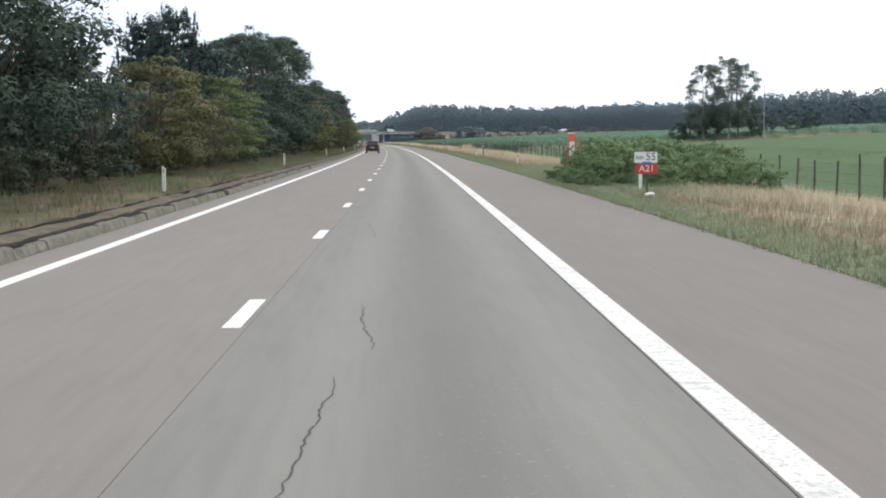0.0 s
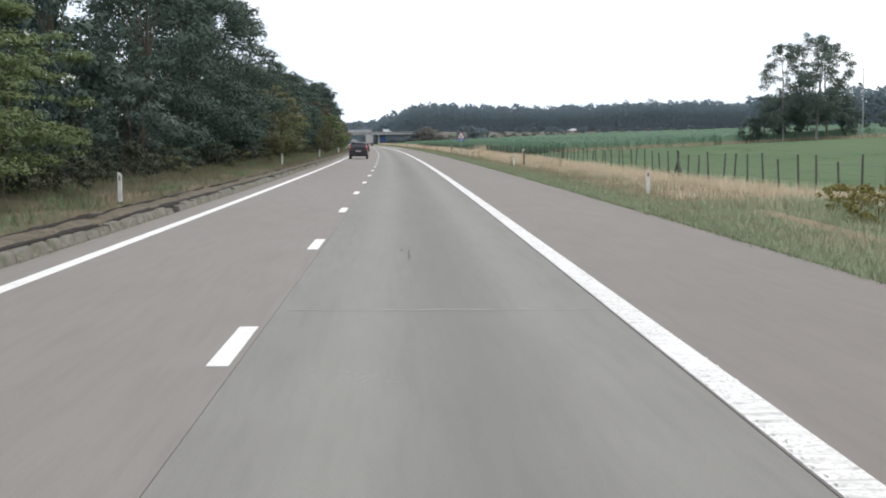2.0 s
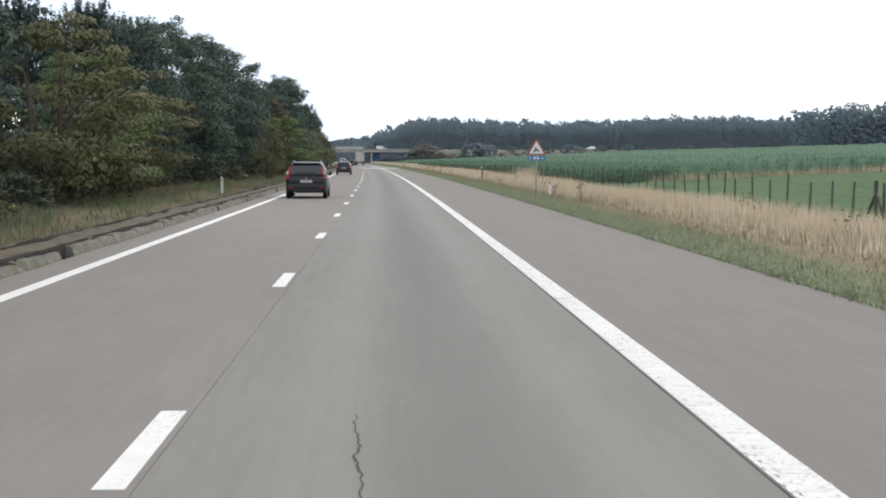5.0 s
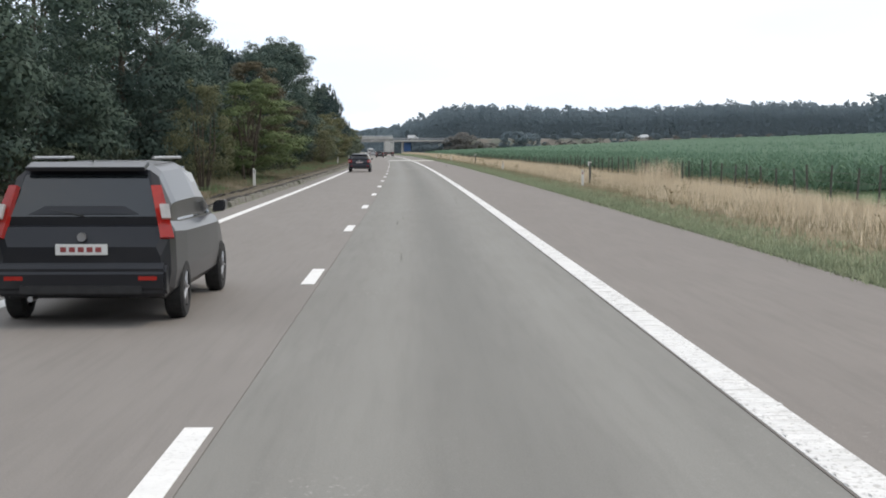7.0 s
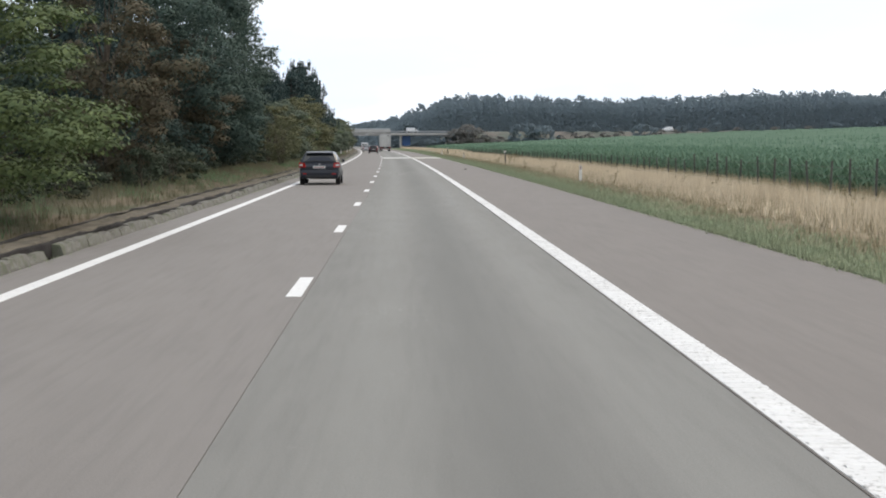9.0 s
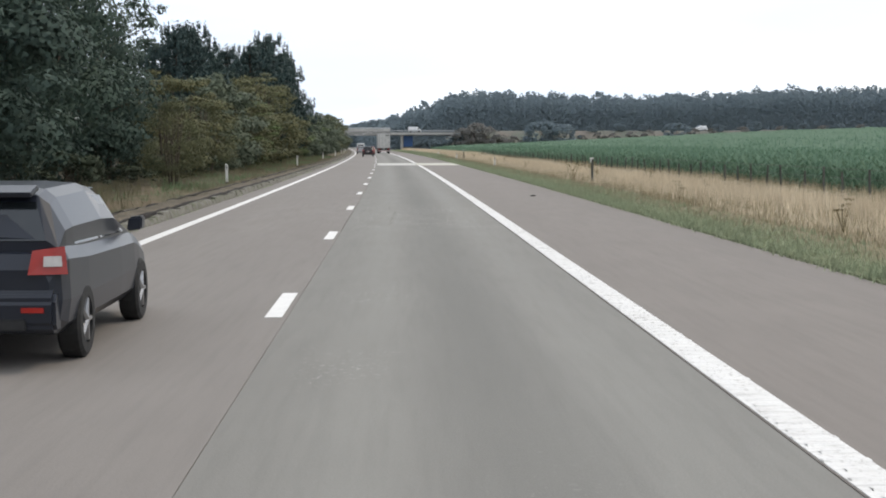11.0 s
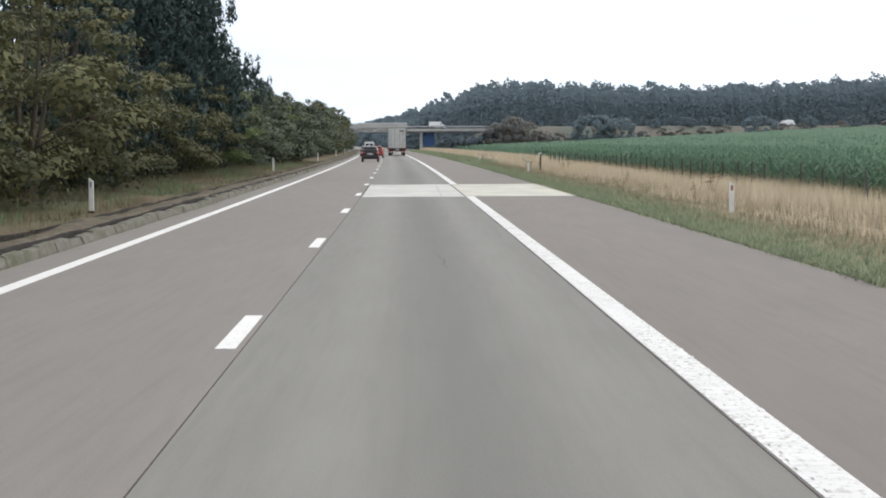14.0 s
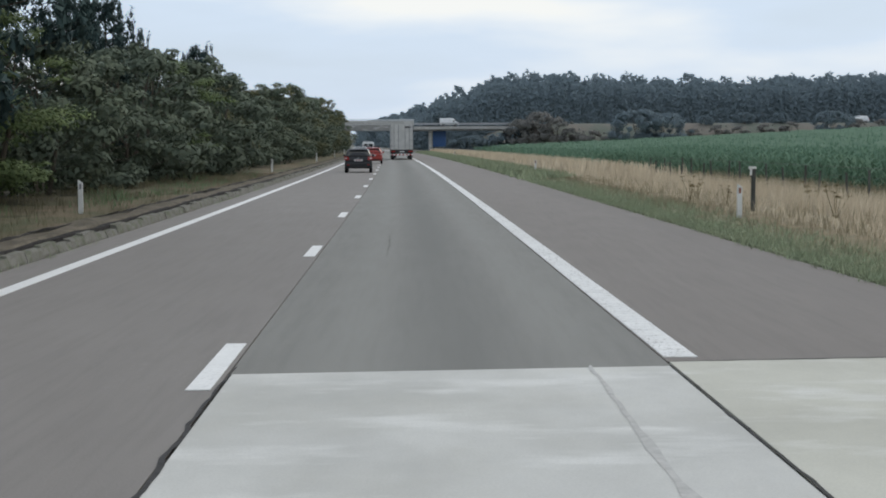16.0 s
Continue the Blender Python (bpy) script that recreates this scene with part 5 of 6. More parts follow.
part("blue_plate", box(-0.45, 0.45, 0.0, 0.015, 1.42, 1.66, 0.004), M_SIGN_BL, ws)
for i, (a, b) in enumerate(((-0.36, -0.30), (-0.16, -0.02), (0.02, 0.16), (0.30, 0.36))):
    part("bar", box(a, b, -0.006, 0.0, 1.48, 1.60), M_SIGN_W, ws)
tagged(ws, "red-rimmed triangular warning sign with blue plate below", "road sign")

# fence along the pasture and field
FX = 15.1
fence = tagged(empty("fence"), "wire fence with thin dark wooden posts", "fence")
post_bm = bmesh.new()
add_tube(post_bm, (0, 0, -0.3), (0, 0, 1.3), 0.039, 0.034, 7)
post = part("post", post_bm, M_WOOD_POST, fence)
random.seed(9)
first = True
for i in range(196):
    y = 22 + 2.36 * i
    if first:
        p, first = post, False
    else:
        p = new("post", post.data)
        p.parent = fence
    x = FX + random.uniform(-0.08, 0.08)
    p.matrix_local = pose(x, y + random.uniform(-0.2, 0.2), float(land(x, y)), random.uniform(-3, 3), random.uniform(-4, 4), 0) @ Matrix.Diagonal((1, 1, random.uniform(0.88, 1.1) * (0.8 if y > 290 else 1.0), 1))
for z in (0.5, 0.8, 1.08):
    bm = bmesh.new()
    for i in range(39):
        y0 = 22 + i * 11.8
        add_tube(bm, (FX, y0, float(land(FX, y0)) + z), (FX, y0 + 11.8, float(land(FX, y0 + 11.8)) + z), 0.004, 0.004, 4)
    part("wire", bm, M_WIRE, fence)
for y in (109.2, 157.1, 252.0):
    z = float(land(FX, y))
    for s in (-1, 1):
        part("brace", tube((FX, y + 1.1 * s, z - 0.1), (FX, y, z + 0.95), 0.05, 0.045, 7), M_WOOD_POST, fence)
    part("post", tube((FX, y, z - 0.1), (FX, y, z + 1.3), 0.06, 0.055, 7), M_WOOD_POST, fence)

# ---- left kerb ----
kerb = tagged(empty("kerb"), "low broken concrete kerb with moss and weeds", "kerb", kind="structure")
kerb_meshes = []
for v in range(6):
    rv = random.Random(100 + v)
    top = 0.19 + rv.uniform(-0.03, 0.015)
    out = [(0.0, -0.05), (-0.012, 0.05), (-0.03 - rv.uniform(0, 0.02), top - 0.035), (-0.06, top), (-0.19, top + rv.uniform(-0.01, 0.01)), (-0.2, -0.05)]
    chip = rv.choice((1, 2, 3, 4))
    bm = bmesh.new()
    rings = []
    for k, y in enumerate((0.0, 0.012, 0.3, 0.5, 0.72, 0.982, 0.994)):
        edge = 0.007 if k in (0, 6) else 0.0
        drop = rv.uniform(0.03, 0.09) if k == chip else rv.uniform(0, 0.012)
        rings.append([bm.verts.new((x - edge * 0.6 - (drop * 0.7 if 0.08 < z and x > -0.1 else 0), y, max(-0.05, z - edge - (drop if z > 0.1 and x > -0.15 else 0)))) for x, z in out])
    for a, b in zip(rings, rings[1:]):
        for q in range(len(out) - 1):
            bm.faces.new((a[q], b[q], b[q + 1], a[q + 1]))
    bm.faces.new(rings[0][::-1])
    bm.faces.new(rings[-1])
    bmesh.ops.recalc_face_normals(bm, faces=bm.faces[:])
    ob = part("kerb_stone", bm, M_KERB, kerb)
    ob.location = (-4.14, 2.0 + v, 0)
    kerb_meshes.append(ob.data)
random.seed(17)
for i in range(6, 294):
    if random.random() < 0.04:
        continue
    ob = new("kerb_stone", random.choice(kerb_meshes))
    ob.parent = kerb
    ob.matrix_local = pose(-4.14 + random.uniform(-0.025, 0.01), 2.0 + i, random.uniform(-0.035, -0.01), random.uniform(-0.5, 0.5), random.uniform(-2, 1), random.uniform(-0.25, 0.25))
vs, fs = [], []
for i in range(294, 760):
    me = random.choice(kerb_meshes)
    o = len(vs)
    dz, dx = random.uniform(-0.04, 0), -4.14 + random.uniform(-0.025, 0.01)
    vs += [(v.co.x + dx, v.co.y + 2.0 + i, v.co.z + dz) for v in me.vertices]
    fs += [tuple(o + k for k in p.vertices) for p in me.polygons]
tagged(mesh_ob("kerb_run", vs, fs, M_KERB, kerb), kind="stuff")


# old asphalt behind the kerb, with two dark broken strips
def verge_run(name, prof, mat, label, jit=0.02, step=1.5):
    rr = np.random.default_rng(len(name))
    yy = np.arange(-20, 760, step)
    vs = [(x + rr.normal(0, jit), y, z + (rr.normal(0, jit) if z > 0 else -0.05)) for y in yy for x, z in prof]
    k = len(prof)
    fs = [(j * k + i, j * k + i + 1, (j + 1) * k + i + 1, (j + 1) * k + i) for j in range(len(yy) - 1) for i in range(k - 1)]
    tagged(mesh_ob(name, vs, fs, mat, None, smooth=True), label, "verge", kind="structure")


verge_run("ridge", [(-4.37, 0.0), (-4.38, 0.22), (-4.46, 0.245), (-4.66, 0.235), (-4.9, 0.24), (-5.02, 0.25), (-5.2, 0.2), (-5.3, 0.05)], M_RIDGE, "brown mossy strip of old asphalt behind the kerb")
# Near-black strip that draws the shadow gap below the asphalt's overhanging edge.
verge_run("front_asphalt_edge", [(-4.325, 0.0), (-4.33, 0.185), (-4.345, 0.212), (-4.39, 0.228), (-4.41, 0.1)], M_EDGE_DARK, "asphalt edge on top of the kerb, blackened as its shadow line", 0.011, 0.8)
verge_run("rear_asphalt_edge", [(-4.88, 0.1), (-4.885, 0.25), (-4.90, 0.272), (-4.94, 0.268), (-4.97, 0.1)], M_EDGE_DARK, "dark broken strip in the withered verge", 0.02, 0.8)

# ---- bridge ----
BY = 700.0
bridge = tagged(empty("bridge", pose(2.7, 0, -0.3)), "pale concrete road bridge over the motorway with steel railing", "bridge", kind="structure")
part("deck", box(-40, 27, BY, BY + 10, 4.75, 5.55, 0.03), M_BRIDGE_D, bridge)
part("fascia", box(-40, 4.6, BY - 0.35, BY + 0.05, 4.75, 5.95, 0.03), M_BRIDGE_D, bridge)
part("fascia", box(4.62, 27, BY - 0.35, BY + 0.05, 5.0, 5.55, 0.03), M_BRIDGE, bridge, "pale concrete deck edge")
part("parapet", box(-40, 4.6, BY - 0.28, BY - 0.12, 6.0, 6.72, 0.02), M_BRIDGE, bridge, "pale parapet panel")
part("fascia", box(-40, 27, BY + 9.95, BY + 10.35, 5.0, 5.75, 0.03), M_BRIDGE, bridge)
part("carriageway", box(-40, 27, BY + 0.4, BY + 9.6, 5.55, 5.62), M_SHOULDER, bridge)
for x in (-26, -9.5, 7.9):
    for y in (BY + 1.6, BY + 5.0, BY + 8.4):
        part("pier", tube((x, y, -0.1), (x, y, 4.76), 0.42, 0.42, 14), M_BRIDGE, bridge)
    part("pier_cap", box(x - 0.5, x + 0.5, BY + 0.7, BY + 9.3, 4.4, 4.76, 0.04), M_BRIDGE, bridge)
part("abutment", box(25.6, 29, BY - 0.6, BY + 10.6, 0, 5.9, 0.05), M_BRIDGE, bridge)
part("abutment", box(-42, -38, BY - 0.6, BY + 10.6, 0, 5.9, 0.05), M_BRIDGE, bridge)
for y in (BY - 0.15, BY + 10.15):
    for z in (6.12, 7.0):
        part("rail", box(-40, 4.6, y - 0.05, y + 0.05, z - 0.05, z + 0.05), M_RAIL, bridge)
    rail_post = None
    for i in range(23):
        if rail_post is None:
            rp = rail_post = part("rail_post", box(-0.05, 0.05, -0.05, 0.05, 0, 1.2), M_RAIL, bridge)
        else:
            rp = new("rail_post", rail_post.data)
            rp.parent = bridge
        rp.location = (-40 + 2 * i, y, 5.7)
    part("crash_rail", box(4.7, 27, y - 0.04, y + 0.04, 6.05, 6.3), M_STEEL, bridge)
cross = part("crossing_road", box(29.9, 420, BY + 1, BY + 9, 5.45, 5.74), M_SHOULDER, None)
tagged(cross, "grey asphalt road on the bank beyond the bridge", "road", kind="structure")
bs = empty("blue_sign", pose(12.6, BY + 4, 0.0, 0, 0, 0))
part("panel", box(-1.35, 1.35, 0, 0.06, 1.2, 4.4, 0.02), M_SIGN_BL, bs)
for x in (-0.8, 0.8):
    part("post", tube((x, 0.12, -0.2), (x, 0.12, 4.2), 0.07), M_STEEL, bs)
tagged(bs, "plain blue roadside panel standing behind the bridge pier", "road sign")


# ---- vehicles ----
def loft(sections, mat, name, parent, label=""):
    """Skin over mirrored half-outlines; sections: (y, [(half width, z), ...])."""
    bm = bmesh.new()
    rings = []
    for y, half in sections:
        pts = [(w, z) for w, z in half] + [(-w, z) for w, z in half[::-1]]
        rings.append([bm.verts.new((w, y, z)) for w, z in pts])
    n = len(rings[0])
    for a, b in zip(rings, rings[1:]):
        for i in range(n):
            j = (i + 1) % n
            bm.faces.new((a[i], a[j], b[j], b[i]))
    bm.faces.new(rings[0][::-1])
    bm.faces.new(rings[-1])
    bmesh.ops.recalc_face_normals(bm, faces=bm.faces[:])
    return part(name, bm, mat, parent, label, smooth=False)


def wheel(parent, x, y, r, w):
    side = 1 if x > 0 else -1
    bm = bmesh.new()
    prof = [(0.62, -0.5), (0.9, -0.5), (1.0, -0.38), (1.0, 0.38), (0.9, 0.5), (0.62, 0.5)]
    n = 22
    rings = []
    for i in range(n):
        a = 2 * math.pi * i / n
        rings.append([bm.verts.new((x + q * w, y + math.cos(a) * r * p, r + math.sin(a) * r * p)) for p, q in prof])
    for i in range(n):
        a, b = rings[i], rings[(i + 1) % n]
        for j in range(len(prof)):
            k = (j + 1) % len(prof)
            bm.faces.new((a[j], a[k], b[k], b[j]))
    bmesh.ops.recalc_face_normals(bm, faces=bm.faces[:])
    t = part("wheel", bm, M_TYRE, parent, smooth=False)
    bm = bmesh.new()
    add_tube(bm, (x - 0.3 * w * side, y, r), (x + 0.36 * w * side, y, r), r * 0.63, r * 0.63, 22)
    for i in range(5):
        a = 2 * math.pi * i / 5
        c = Vector((x + 0.4 * w * side, y, r))
        add_tube(bm, c, c + Vector((0, math.cos(a), math.sin(a))) * r * 0.58, 0.03, 0.022, 5)
    part("rim", bm, M_RIM, t)


def panel(name, pts, mat, parent, label="", t=0.012):
    """A four-cornered pane given by its outer corners, with thickness inwards."""
    p = [Vector(q) for q in pts]
    n = (p[1] - p[0]).cross(p[2] - p[0]).normalized()
    bm = bmesh.new()
    a = [bm.verts.new(q + n * 0.004) for q in p]
    b = [bm.verts.new(q - n * t) for q in p]
    bm.faces.new(a)
    bm.faces.new(b[::-1])
    k = len(p)
    for i in range(k):
        j = (i + 1) % k
        bm.faces.new((a[j], a[i], b[i], b[j]))
    bmesh.ops.recalc_face_normals(bm, faces=bm.faces[:])
    return part(name, bm, mat, parent, label)


def make_car(name, label, paint, W=0.88, L=4.1, H=1.50, belt=0.92, lamp="side", rails=False, category="car"):
    """A hatchback or people carrier; its rear at y = 0, its nose at y = L."""
    root = empty(name)
    rw = W * 0.74
    rear_z = belt + 0.05
    low = 0.26
    def sec(y, w, top, lo=low):
        return (y, [(w * 0.86, lo), (w * 0.97, lo + 0.10), (w, 0.55), (w * 0.985, top - 0.10), (w * 0.93, top)])
    body = [sec(-0.02, W * 0.86, 0.80, 0.34), sec(0.06, W * 0.95, rear_z - 0.05, 0.30), sec(0.22, W * 0.985, rear_z), sec(0.9, W, belt + 0.02), sec(L * 0.55, W, belt),
            sec(L * 0.72, W * 0.99, belt - 0.01), sec(L * 0.80, W * 0.97, belt - 0.06), sec(L * 0.95, W * 0.90, 0.74), sec(L, W * 0.72, 0.62, 0.30)]
    loft(body, paint, "body", root)
    def roof(y, w0, z0, w1, z1):
        return (y, [(w0, z0), (w0 * 0.99, z0 + (z1 - z0) * 0.4), (w1 * 1.03, z1 - 0.09), (w1 * 0.90, z1 - 0.02), (w1 * 0.5, z1)])
    bz = belt - 0.03
    cab = [roof(0.10, W * 0.90, bz, W * 0.88, bz + 0.16), roof(0.34, W * 0.92, bz, rw * 1.02, H - 0.07), roof(0.60, W * 0.925, bz, rw, H - 0.02), roof(L * 0.40, W * 0.93, bz, rw, H),
           roof(L * 0.54, W * 0.93, bz, rw * 0.98, H - 0.06), roof(L * 0.73, W * 0.90, bz - 0.02, W * 0.80, bz + 0.12)]
    loft(cab, paint, "cabin", root)
    # rear window and hatch furniture
    z0, z1 = belt + 0.10, H - 0.14
    panel("rear_window", [(-W * 0.80, 0.095, z0), (W * 0.80, 0.095, z0), (rw * 0.90, 0.29, z1), (-rw * 0.90, 0.29, z1)], M_GLASS, root, "dark rear window")
    part("spoiler", prism([(0.20, H - 0.10), (0.44, H - 0.055), (0.44, H - 0.005), (0.18, H - 0.06)], 0, -rw * 0.88, rw * 0.88, 0.01), paint, root)
    for s in (-1, 1):
        if lamp == "high":
            panel("tail_lamp", [(s * W * 0.985, 0.05, belt - 0.12), (s * W * 0.84, 0.02, belt - 0.12), (s * rw * 0.96, 0.20, H - 0.26), (s * rw * 1.10, 0.26, H - 0.26)][::s], M_LAMP_R, root, "tall red tail lamp", 0.05)
            panel("clear_lamp", [(s * W * 0.96, 0.04, belt + 0.08), (s * W * 0.86, 0.03, belt + 0.08), (s * W * 0.83, 0.07, belt + 0.22), (s * W * 0.93, 0.08, belt + 0.22)][::s], M_LAMP_W, root, "clear lamp", 0.05)
        else:
            panel("tail_lamp", [(s * W * 1.0, 0.06, belt - 0.16), (s * W * 0.66, -0.012, belt - 0.16), (s * W * 0.70, 0.01, belt + 0.03), (s * W * 0.97, 0.08, belt + 0.06)][::s], M_LAMP_R, root, "red tail lamp", 0.06)
            panel("clear_lamp", [(s * W * 0.96, 0.03, belt - 0.10), (s * W * 0.80, 0.0, belt - 0.10), (s * W * 0.80, 0.012, belt - 0.02), (s * W * 0.95, 0.045, belt - 0.02)][::s], M_LAMP_W, root, "clear lamp", 0.06)
        # side windows
        panel("side_window", [(s * W * 0.925, 0.62, bz + 0.07), (s * W * 0.93, L * 0.36, bz + 0.06), (s * rw * 1.04, L * 0.36, H - 0.12), (s * rw * 1.04, 0.66, H - 0.14)][::s], M_GLASS, root, "dark side window")
        panel("side_window", [(s * W * 0.93, L * 0.38, bz + 0.06), (s * W * 0.92, L * 0.64, bz + 0.05), (s * rw * 1.05, L * 0.53, H - 0.15), (s * rw * 1.04, L * 0.38, H - 0.12)][::s], M_GLASS, root, "dark side window")
        part("mirror", prism([(s * W * 0.96, belt + 0.02), (s * W * 1.13, belt + 0.04), (s * W * 1.14, belt + 0.17), (s * W * 0.99, belt + 0.16)], 1, L * 0.64, L * 0.68, 0.015), paint, root)
        part("bumper_reflector", box(min(s * W * 0.82, s * W * 0.62), max(s * W * 0.82, s * W * 0.62), -0.105, -0.085, 0.47, 0.51), M_LAMP_R, root)
        for y in (0.78, L * 0.80):
            wheel(root, s * (W - 0.10), y, 0.315, 0.20)
    part("windscreen", prism([(L * 0.56, H - 0.09), (L * 0.715, bz + 0.13), (L * 0.73, bz + 0.14), (L * 0.575, H - 0.08)], 0, -rw * 0.9, rw * 0.9), M_GLASS, root)
    part("bumper", prism([(-0.09, 0.36), (-0.10, 0.56), (-0.05, 0.64), (0.12, 0.64), (0.12, 0.30), (-0.04, 0.30)], 0, -W * 0.92, W * 0.92, 0.03), paint, root)
    part("bumper_insert", box(-W * 0.66, W * 0.66, -0.112, -0.06, 0.33, 0.42, 0.01), M_BLACKPL, root, "black lower bumper insert")
    pl = part("number_plate", box(-0.26, 0.26, -0.045, -0.02, 0.72, 0.83, 0.004), M_PLATE, root, "white plate with dark bars")
    for i in range(5):
        part("bar", box(-0.21 + i * 0.088, -0.15 + i * 0.088, -0.048, -0.045, 0.75, 0.80), M_BAR_RED, pl)
    part("badge", tube((0, -0.03, 0.90), (0, 0.02, 0.90), 0.045, 0.045, 14), M_RIM, root, "plain round chrome badge")
    part("wiper", tube((0.0, 0.09, belt + 0.11), (-0.34, 0.125, belt + 0.17), 0.010, 0.007, 5), M_BLACKPL, root)
    part("exhaust", tube((-W * 0.55, -0.08, 0.28), (-W * 0.55, 0.2, 0.28), 0.03, 0.03, 10), M_STEEL, root)
    part("aerial", tube((0, 0.6, H - 0.02), (0, 0.42, H + 0.16), 0.006, 0.004, 5), M_BLACKPL, root)
    if rails:
        for s in (-1, 1):
            part("roof_rail", tube((s * rw * 0.9, 0.6, H + 0.035), (s * rw * 0.9, L * 0.5, H + 0.03), 0.018, 0.018, 6), M_RIM, root)
    return tagged(root, label, category, "vehicles on the motorway")


mpv = make_car("people_carrier", "black people carrier with tall red tail lamps", M_CAR_BLACK, 0.93, 4.75, 1.66, 1.0, "high", True)
mpv.matrix_world = pose(-1.95, 183.0, 0.0)
hatch = make_car("hatchback", "dark blue hatchback on the motorway", M_CAR_NAVY, 0.88, 4.3, 1.46, 0.92)
hatch.matrix_world = pose(-2.2, 284.0, 0.0)
front = make_car("hatchback", "anthracite small hatchback with clear-red tail lamps", M_CAR_ANTH, 0.86, 3.95, 1.50, 0.95)
front.matrix_world = pose(-1.05, 492.6, 0.0, 0, 0, 0.6)
redcar = make_car("hatchback", "red hatchback ahead of the anthracite one", M_CAR_RED, 0.86, 4.0, 1.46, 0.92)
redcar.matrix_world = pose(-0.65, 533.0, 0.0)
silver = make_car("estate_car", "silver estate car with roof rails on the motorway", M_CAR_GREY, 0.88, 4.5, 1.48, 0.92, "side", True)
silver.matrix_world = pose(-2.2, 556.0, 0.0)
dark2 = make_car("hatchback", "black hatchback driving near the bridge", M_CAR_BLACK, 0.87, 4.2, 1.47, 0.92)
dark2.matrix_world = pose(-1.9, 597.0, 0.0)


def make_van(name, label, paint):
    root = empty(name)
    W, L, H = 0.97, 5.3, 2.15
    def s(y, w, top, bot=0.35):
        return (y, [(w * 0.9, bot), (w, bot + 0.15), (w, 1.1), (w * 0.96, top - 0.25), (w * 0.85, top)])
    loft([s(0, W * 0.97, H - 0.03), s(0.1, W, H), s(L * 0.62, W, H), s(L * 0.72, W * 0.98, H - 0.1), s(L * 0.86, W * 0.96, 1.25), s(L * 0.98, W * 0.9, 0.95), s(L, W * 0.8, 0.8)], paint, "body", root)
    for sd in (-1, 1):
        for y in (0.95, L * 0.82):
            wheel(root, sd * (W - 0.11), y, 0.34, 0.22)
        panel("side_window", [(sd * W * 0.985, L * 0.60, 1.2), (sd * W * 0.975, L * 0.80, 1.2), (sd * W * 0.93, L * 0.72, 1.8), (sd * W * 0.955, L * 0.60, 1.85)][::sd], M_GLASS, root)
        panel("tail_lamp", [(sd * W * 0.97, -0.004, 0.9), (sd * W * 0.86, -0.004, 0.9), (sd * W * 0.86, -0.004, 1.4), (sd * W * 0.95, -0.004, 1.4)][::sd], M_LAMP_R, root)
        panel("rear_window", [(0.06 if sd > 0 else -W * 0.78, -0.004, 1.25), (W * 0.78 if sd > 0 else -0.06, -0.004, 1.25), (W * 0.72 if sd > 0 else -0.06, -0.004, 1.8), (0.06 if sd > 0 else -W * 0.72, -0.004, 1.8)], M_GLASS, root)
    part("windscreen", prism([(L * 0.735, H - 0.14), (L * 0.855, 1.30), (L * 0.87, 1.31), (L * 0.75, H - 0.12)], 0, -W * 0.82, W * 0.82), M_GLASS, root)
    part("bumper", box(-W * 0.95, W * 0.95, -0.08, 0.1, 0.36, 0.58, 0.03), M_BLACKPL, root)
    return tagged(root, label, "van", "")


van = make_van("delivery_van", "white delivery van crossing the bridge", M_CAR_WHITE)
van.matrix_world = pose(12.6, BY + 2.6, 5.33, 0, 0, -90) @ Matrix.Diagonal((0.78, 0.74, 0.78, 1))
van2 = copy_thing(van, pose(-2.0, 640.0, 0.0))
van2.matrix_basis = pose(-2.0, 640.0, 0.0)
tagged(van2, "white delivery van driving towards the bridge")
car_bank = make_car("hatchback", "white car on the bank road beyond the field", M_CAR_WHITE, 0.88, 4.2, 1.5, 0.92)
car_bank.matrix_world = pose(100.7, BY + 3.0, 5.74, 0, 0, 90)

# lorry
lorry = empty("lorry", pose(2.3, 566.0, 0.0))
body = part("trailer_box", box(-1.27, 1.27, 0.08, 13.4, 1.12, 4.0, 0.03), M_TRAILER, lorry)
for s in (-1, 1):
    dr_ = part("rear_door", box(min(s * 0.02, s * 1.22), max(s * 0.02, s * 1.22), 0.03, 0.085, 1.16, 3.94, 0.012), M_TRAILER, lorry)
    for x in (0.38, 0.86):
        part("lock_rod", tube((s * x, 0.0, 1.16), (s * x, 0.0, 3.92), 0.028, 0.028, 8), M_TRAILER_BAR, dr_)
    for z in (1.5, 2.2, 2.9, 3.6):
        part("hinge", box(min(s * 1.12, s * 1.27), max(s * 1.12, s * 1.27), 0.0, 0.05, z - 0.05, z + 0.05), M_TRAILER_BAR, dr_)
    part("door_post", box(min(s * 1.23, s * 1.275), max(s * 1.23, s * 1.275), 0.0, 0.09, 1.1, 4.0, 0.01), M_TRAILER_BAR, lorry)
    part("tail_lamp", box(min(s * 0.75, s * 1.2), max(s * 0.75, s * 1.2), -0.02, 0.06, 0.86, 1.0, 0.01), M_LAMP_R, lorry)
    part("mudflap", box(min(s * 0.62, s * 1.2), max(s * 0.62, s * 1.2), 0.9, 0.93, 0.2, 0.85), M_BLACKPL, lorry)
    part("side_guard", box(min(s * 1.2, s * 1.24), max(s * 1.2, s * 1.24), 5.0, 9.5, 0.45, 0.95, 0.02), M_STEEL, lorry)
    for y in (2.0, 3.3, 4.6, 11.6, 15.0):
        wheel(lorry, s * 1.02, y, 0.5, 0.36)
part("bumper_beam", box(-1.2, 1.2, 0.05, 0.2, 0.48, 0.64, 0.02), M_PLATE, lorry, "pale striped underrun beam")
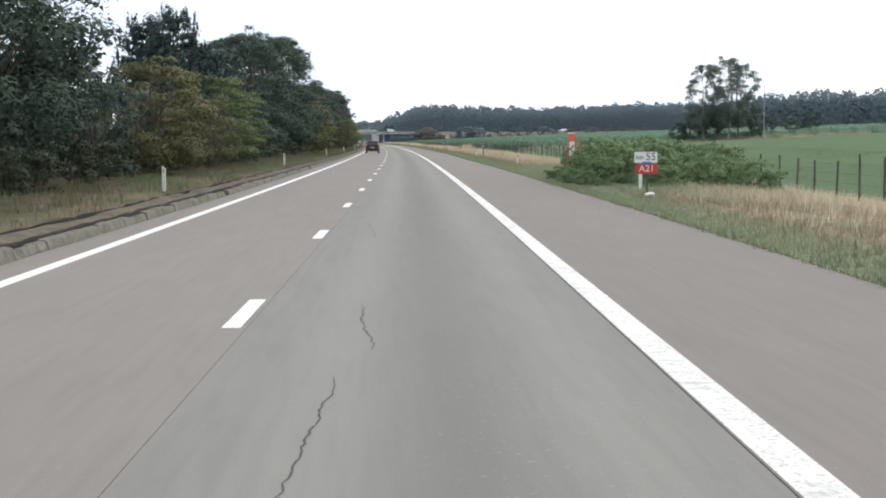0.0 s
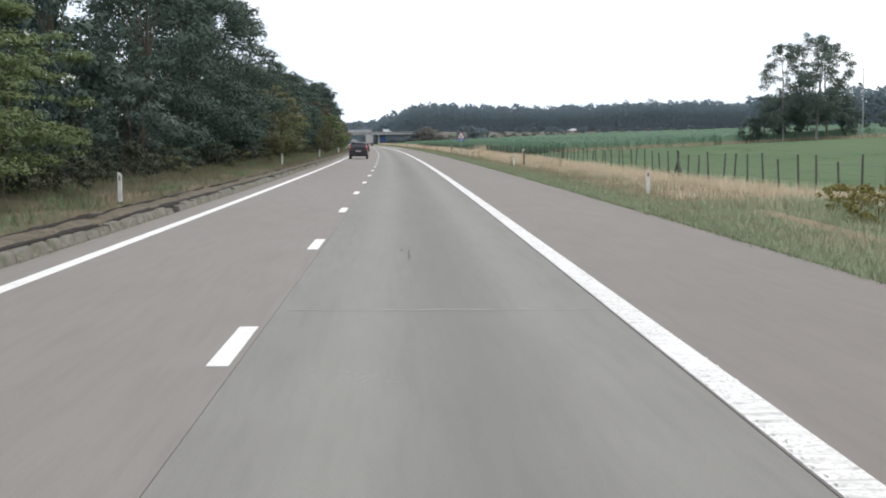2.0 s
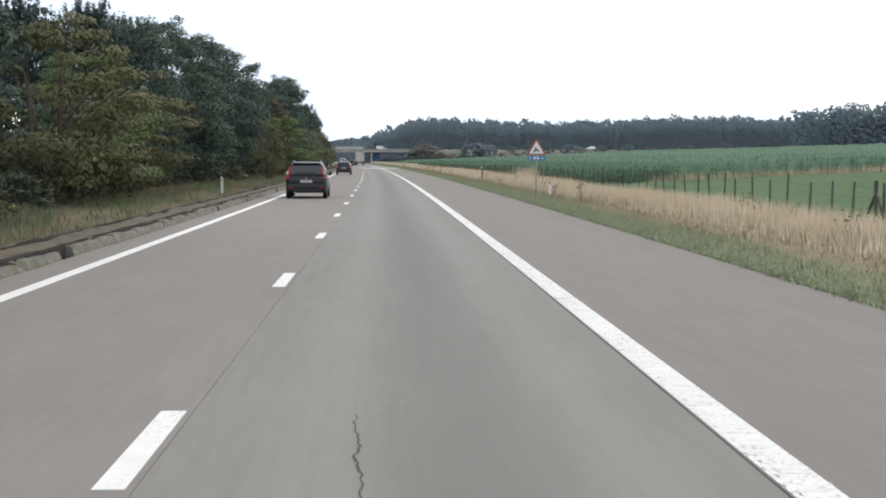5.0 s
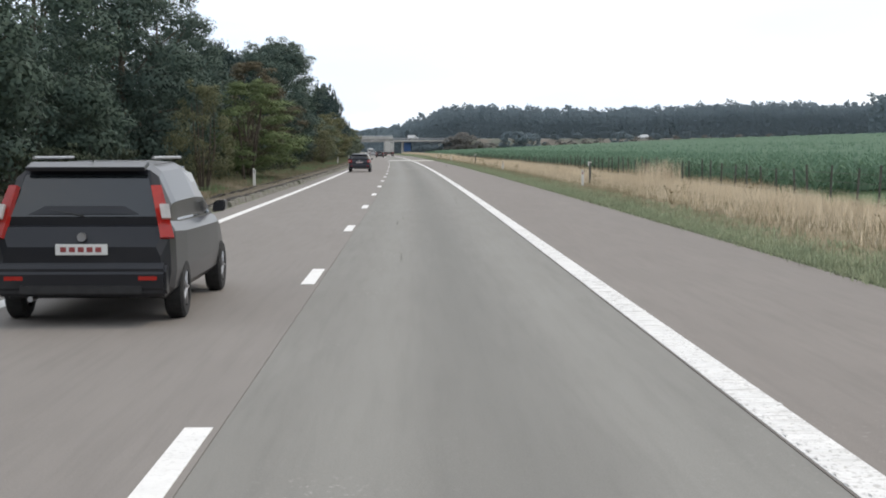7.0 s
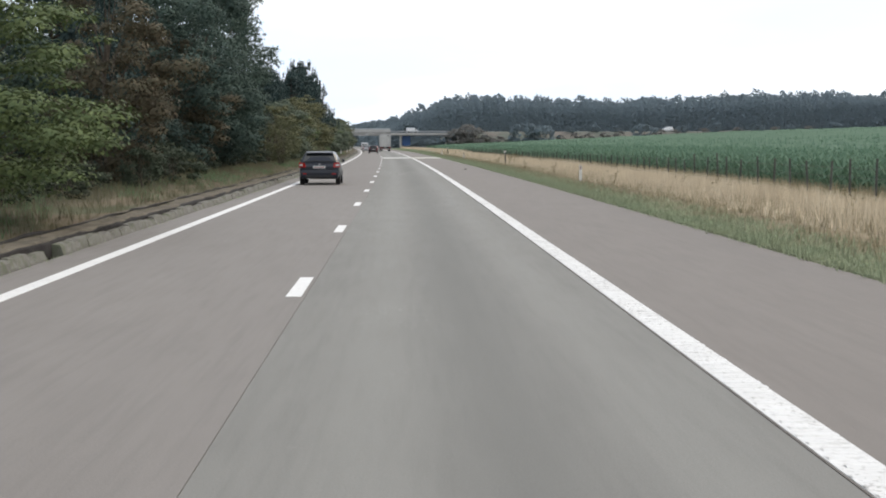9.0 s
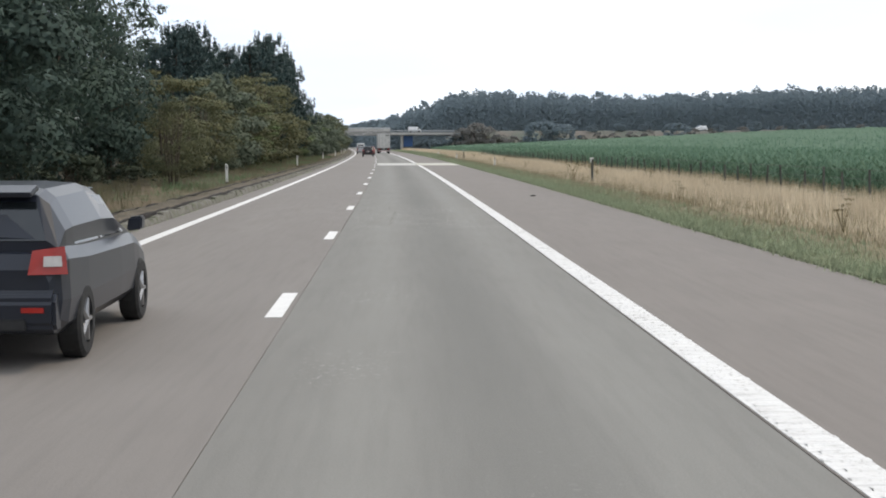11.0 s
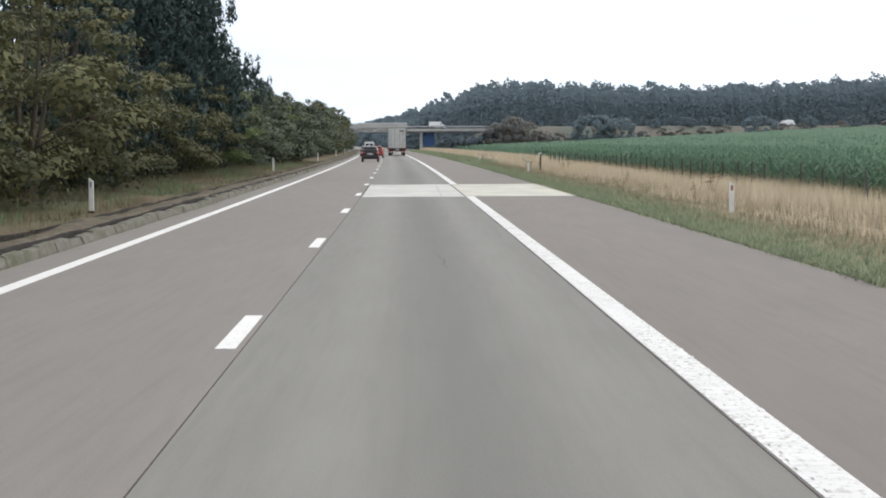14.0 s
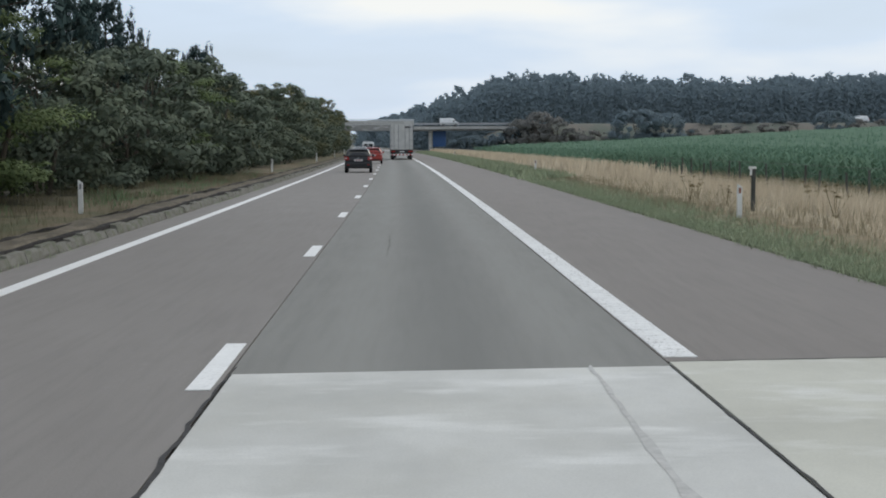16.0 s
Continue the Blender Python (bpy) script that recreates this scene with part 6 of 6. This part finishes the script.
for i in range(6):
    part("stripe", box(-1.15 + i * 0.4, -0.95 + i * 0.4, 0.04, 0.052, 0.5, 0.62), M_LAMP_R, lorry)
part("lamp_board", box(-1.25, 1.25, 0.06, 0.16, 0.80, 1.08, 0.01), M_BLACKPL, lorry)
part("number_plate", box(-0.26, 0.26, 0.02, 0.06, 0.86, 0.97), M_PLATE, lorry)
part("lettering_bar", box(0.30, 1.0, 0.0, 0.03, 3.55, 3.72), M_SIGN_K, lorry, "dark unreadable lettering on the door")
part("chassis", box(-0.45, 0.45, 0.3, 16.0, 0.75, 1.1), M_BLACKPL, lorry)
part("cab", prism([(14.0, 0.6), (16.2, 0.6), (16.25, 2.2), (15.9, 3.6), (14.2, 3.8), (14.0, 3.4)], 0, -1.24, 1.24, 0.06), M_CAB, lorry)
tagged(lorry, "articulated lorry with grey-white box trailer and two rear doors", "lorry", "vehicles on the motorway")


# ---- the bend ----
def bend_mesh(ob):
    """Lays a long mesh along the bending axis, cut finely enough to follow it."""
    me = ob.data
    if len(me.vertices) < 64:
        bm = bmesh.new()
        bm.from_mesh(me)
        ends = [v.co.y for v in bm.verts]
        for i in range(int((max(ends) - min(ends)) / 12.0)):
            bmesh.ops.bisect_plane(bm, geom=bm.verts[:] + bm.edges[:] + bm.faces[:], plane_co=(0, min(ends) + 12.0 * (i + 1), 0), plane_no=(0, 1, 0))
        bm.to_mesh(me)
        bm.free()
    co = np.empty(len(me.vertices) * 3, np.float32)
    me.vertices.foreach_get("co", co)
    co = co.reshape(-1, 3)
    co[:, 0] += sway(co[:, 1])
    me.vertices.foreach_set("co", co.reshape(-1))
    me.update()


def span(ob):
    ys_ = [c[1] for c in ob.bound_box]
    return min(ys_), max(ys_)


def lay(ob):
    """Moves one thing or piece onto the bending axis."""
    m = ob.matrix_basis
    y = m.translation.y
    if ob.type == 'MESH' and abs(y) < 1e-6:
        lo, hi = span(ob)
        if hi - lo > 14:
            bend_mesh(ob)
            return
        ob.matrix_basis = Matrix.Translation((sway((lo + hi) / 2), 0, 0)) @ m
        return
    turn = Matrix.Rotation(radians(heading(y)), 4, 'Z')
    ob.matrix_basis = Matrix.Translation((sway(y), 0, 0)) @ Matrix.Translation(m.translation) @ turn @ Matrix.Translation(-m.translation) @ m


LONG = (road, lane_line, fence, kerb)
for ob in list(scene.objects):
    if ob.type not in ('MESH', 'EMPTY'):
        continue
    if ob.parent in LONG or ob.type == 'MESH' and ob.parent and ob.parent.name.startswith("edge_line"):
        lay(ob)
    elif ob.parent is None and ob not in (lane_line, fence, kerb):
        if ob is bridge:
            ob.matrix_basis = Matrix.Translation((sway(BY), 0, 0)) @ ob.matrix_basis
        else:
            lay(ob)
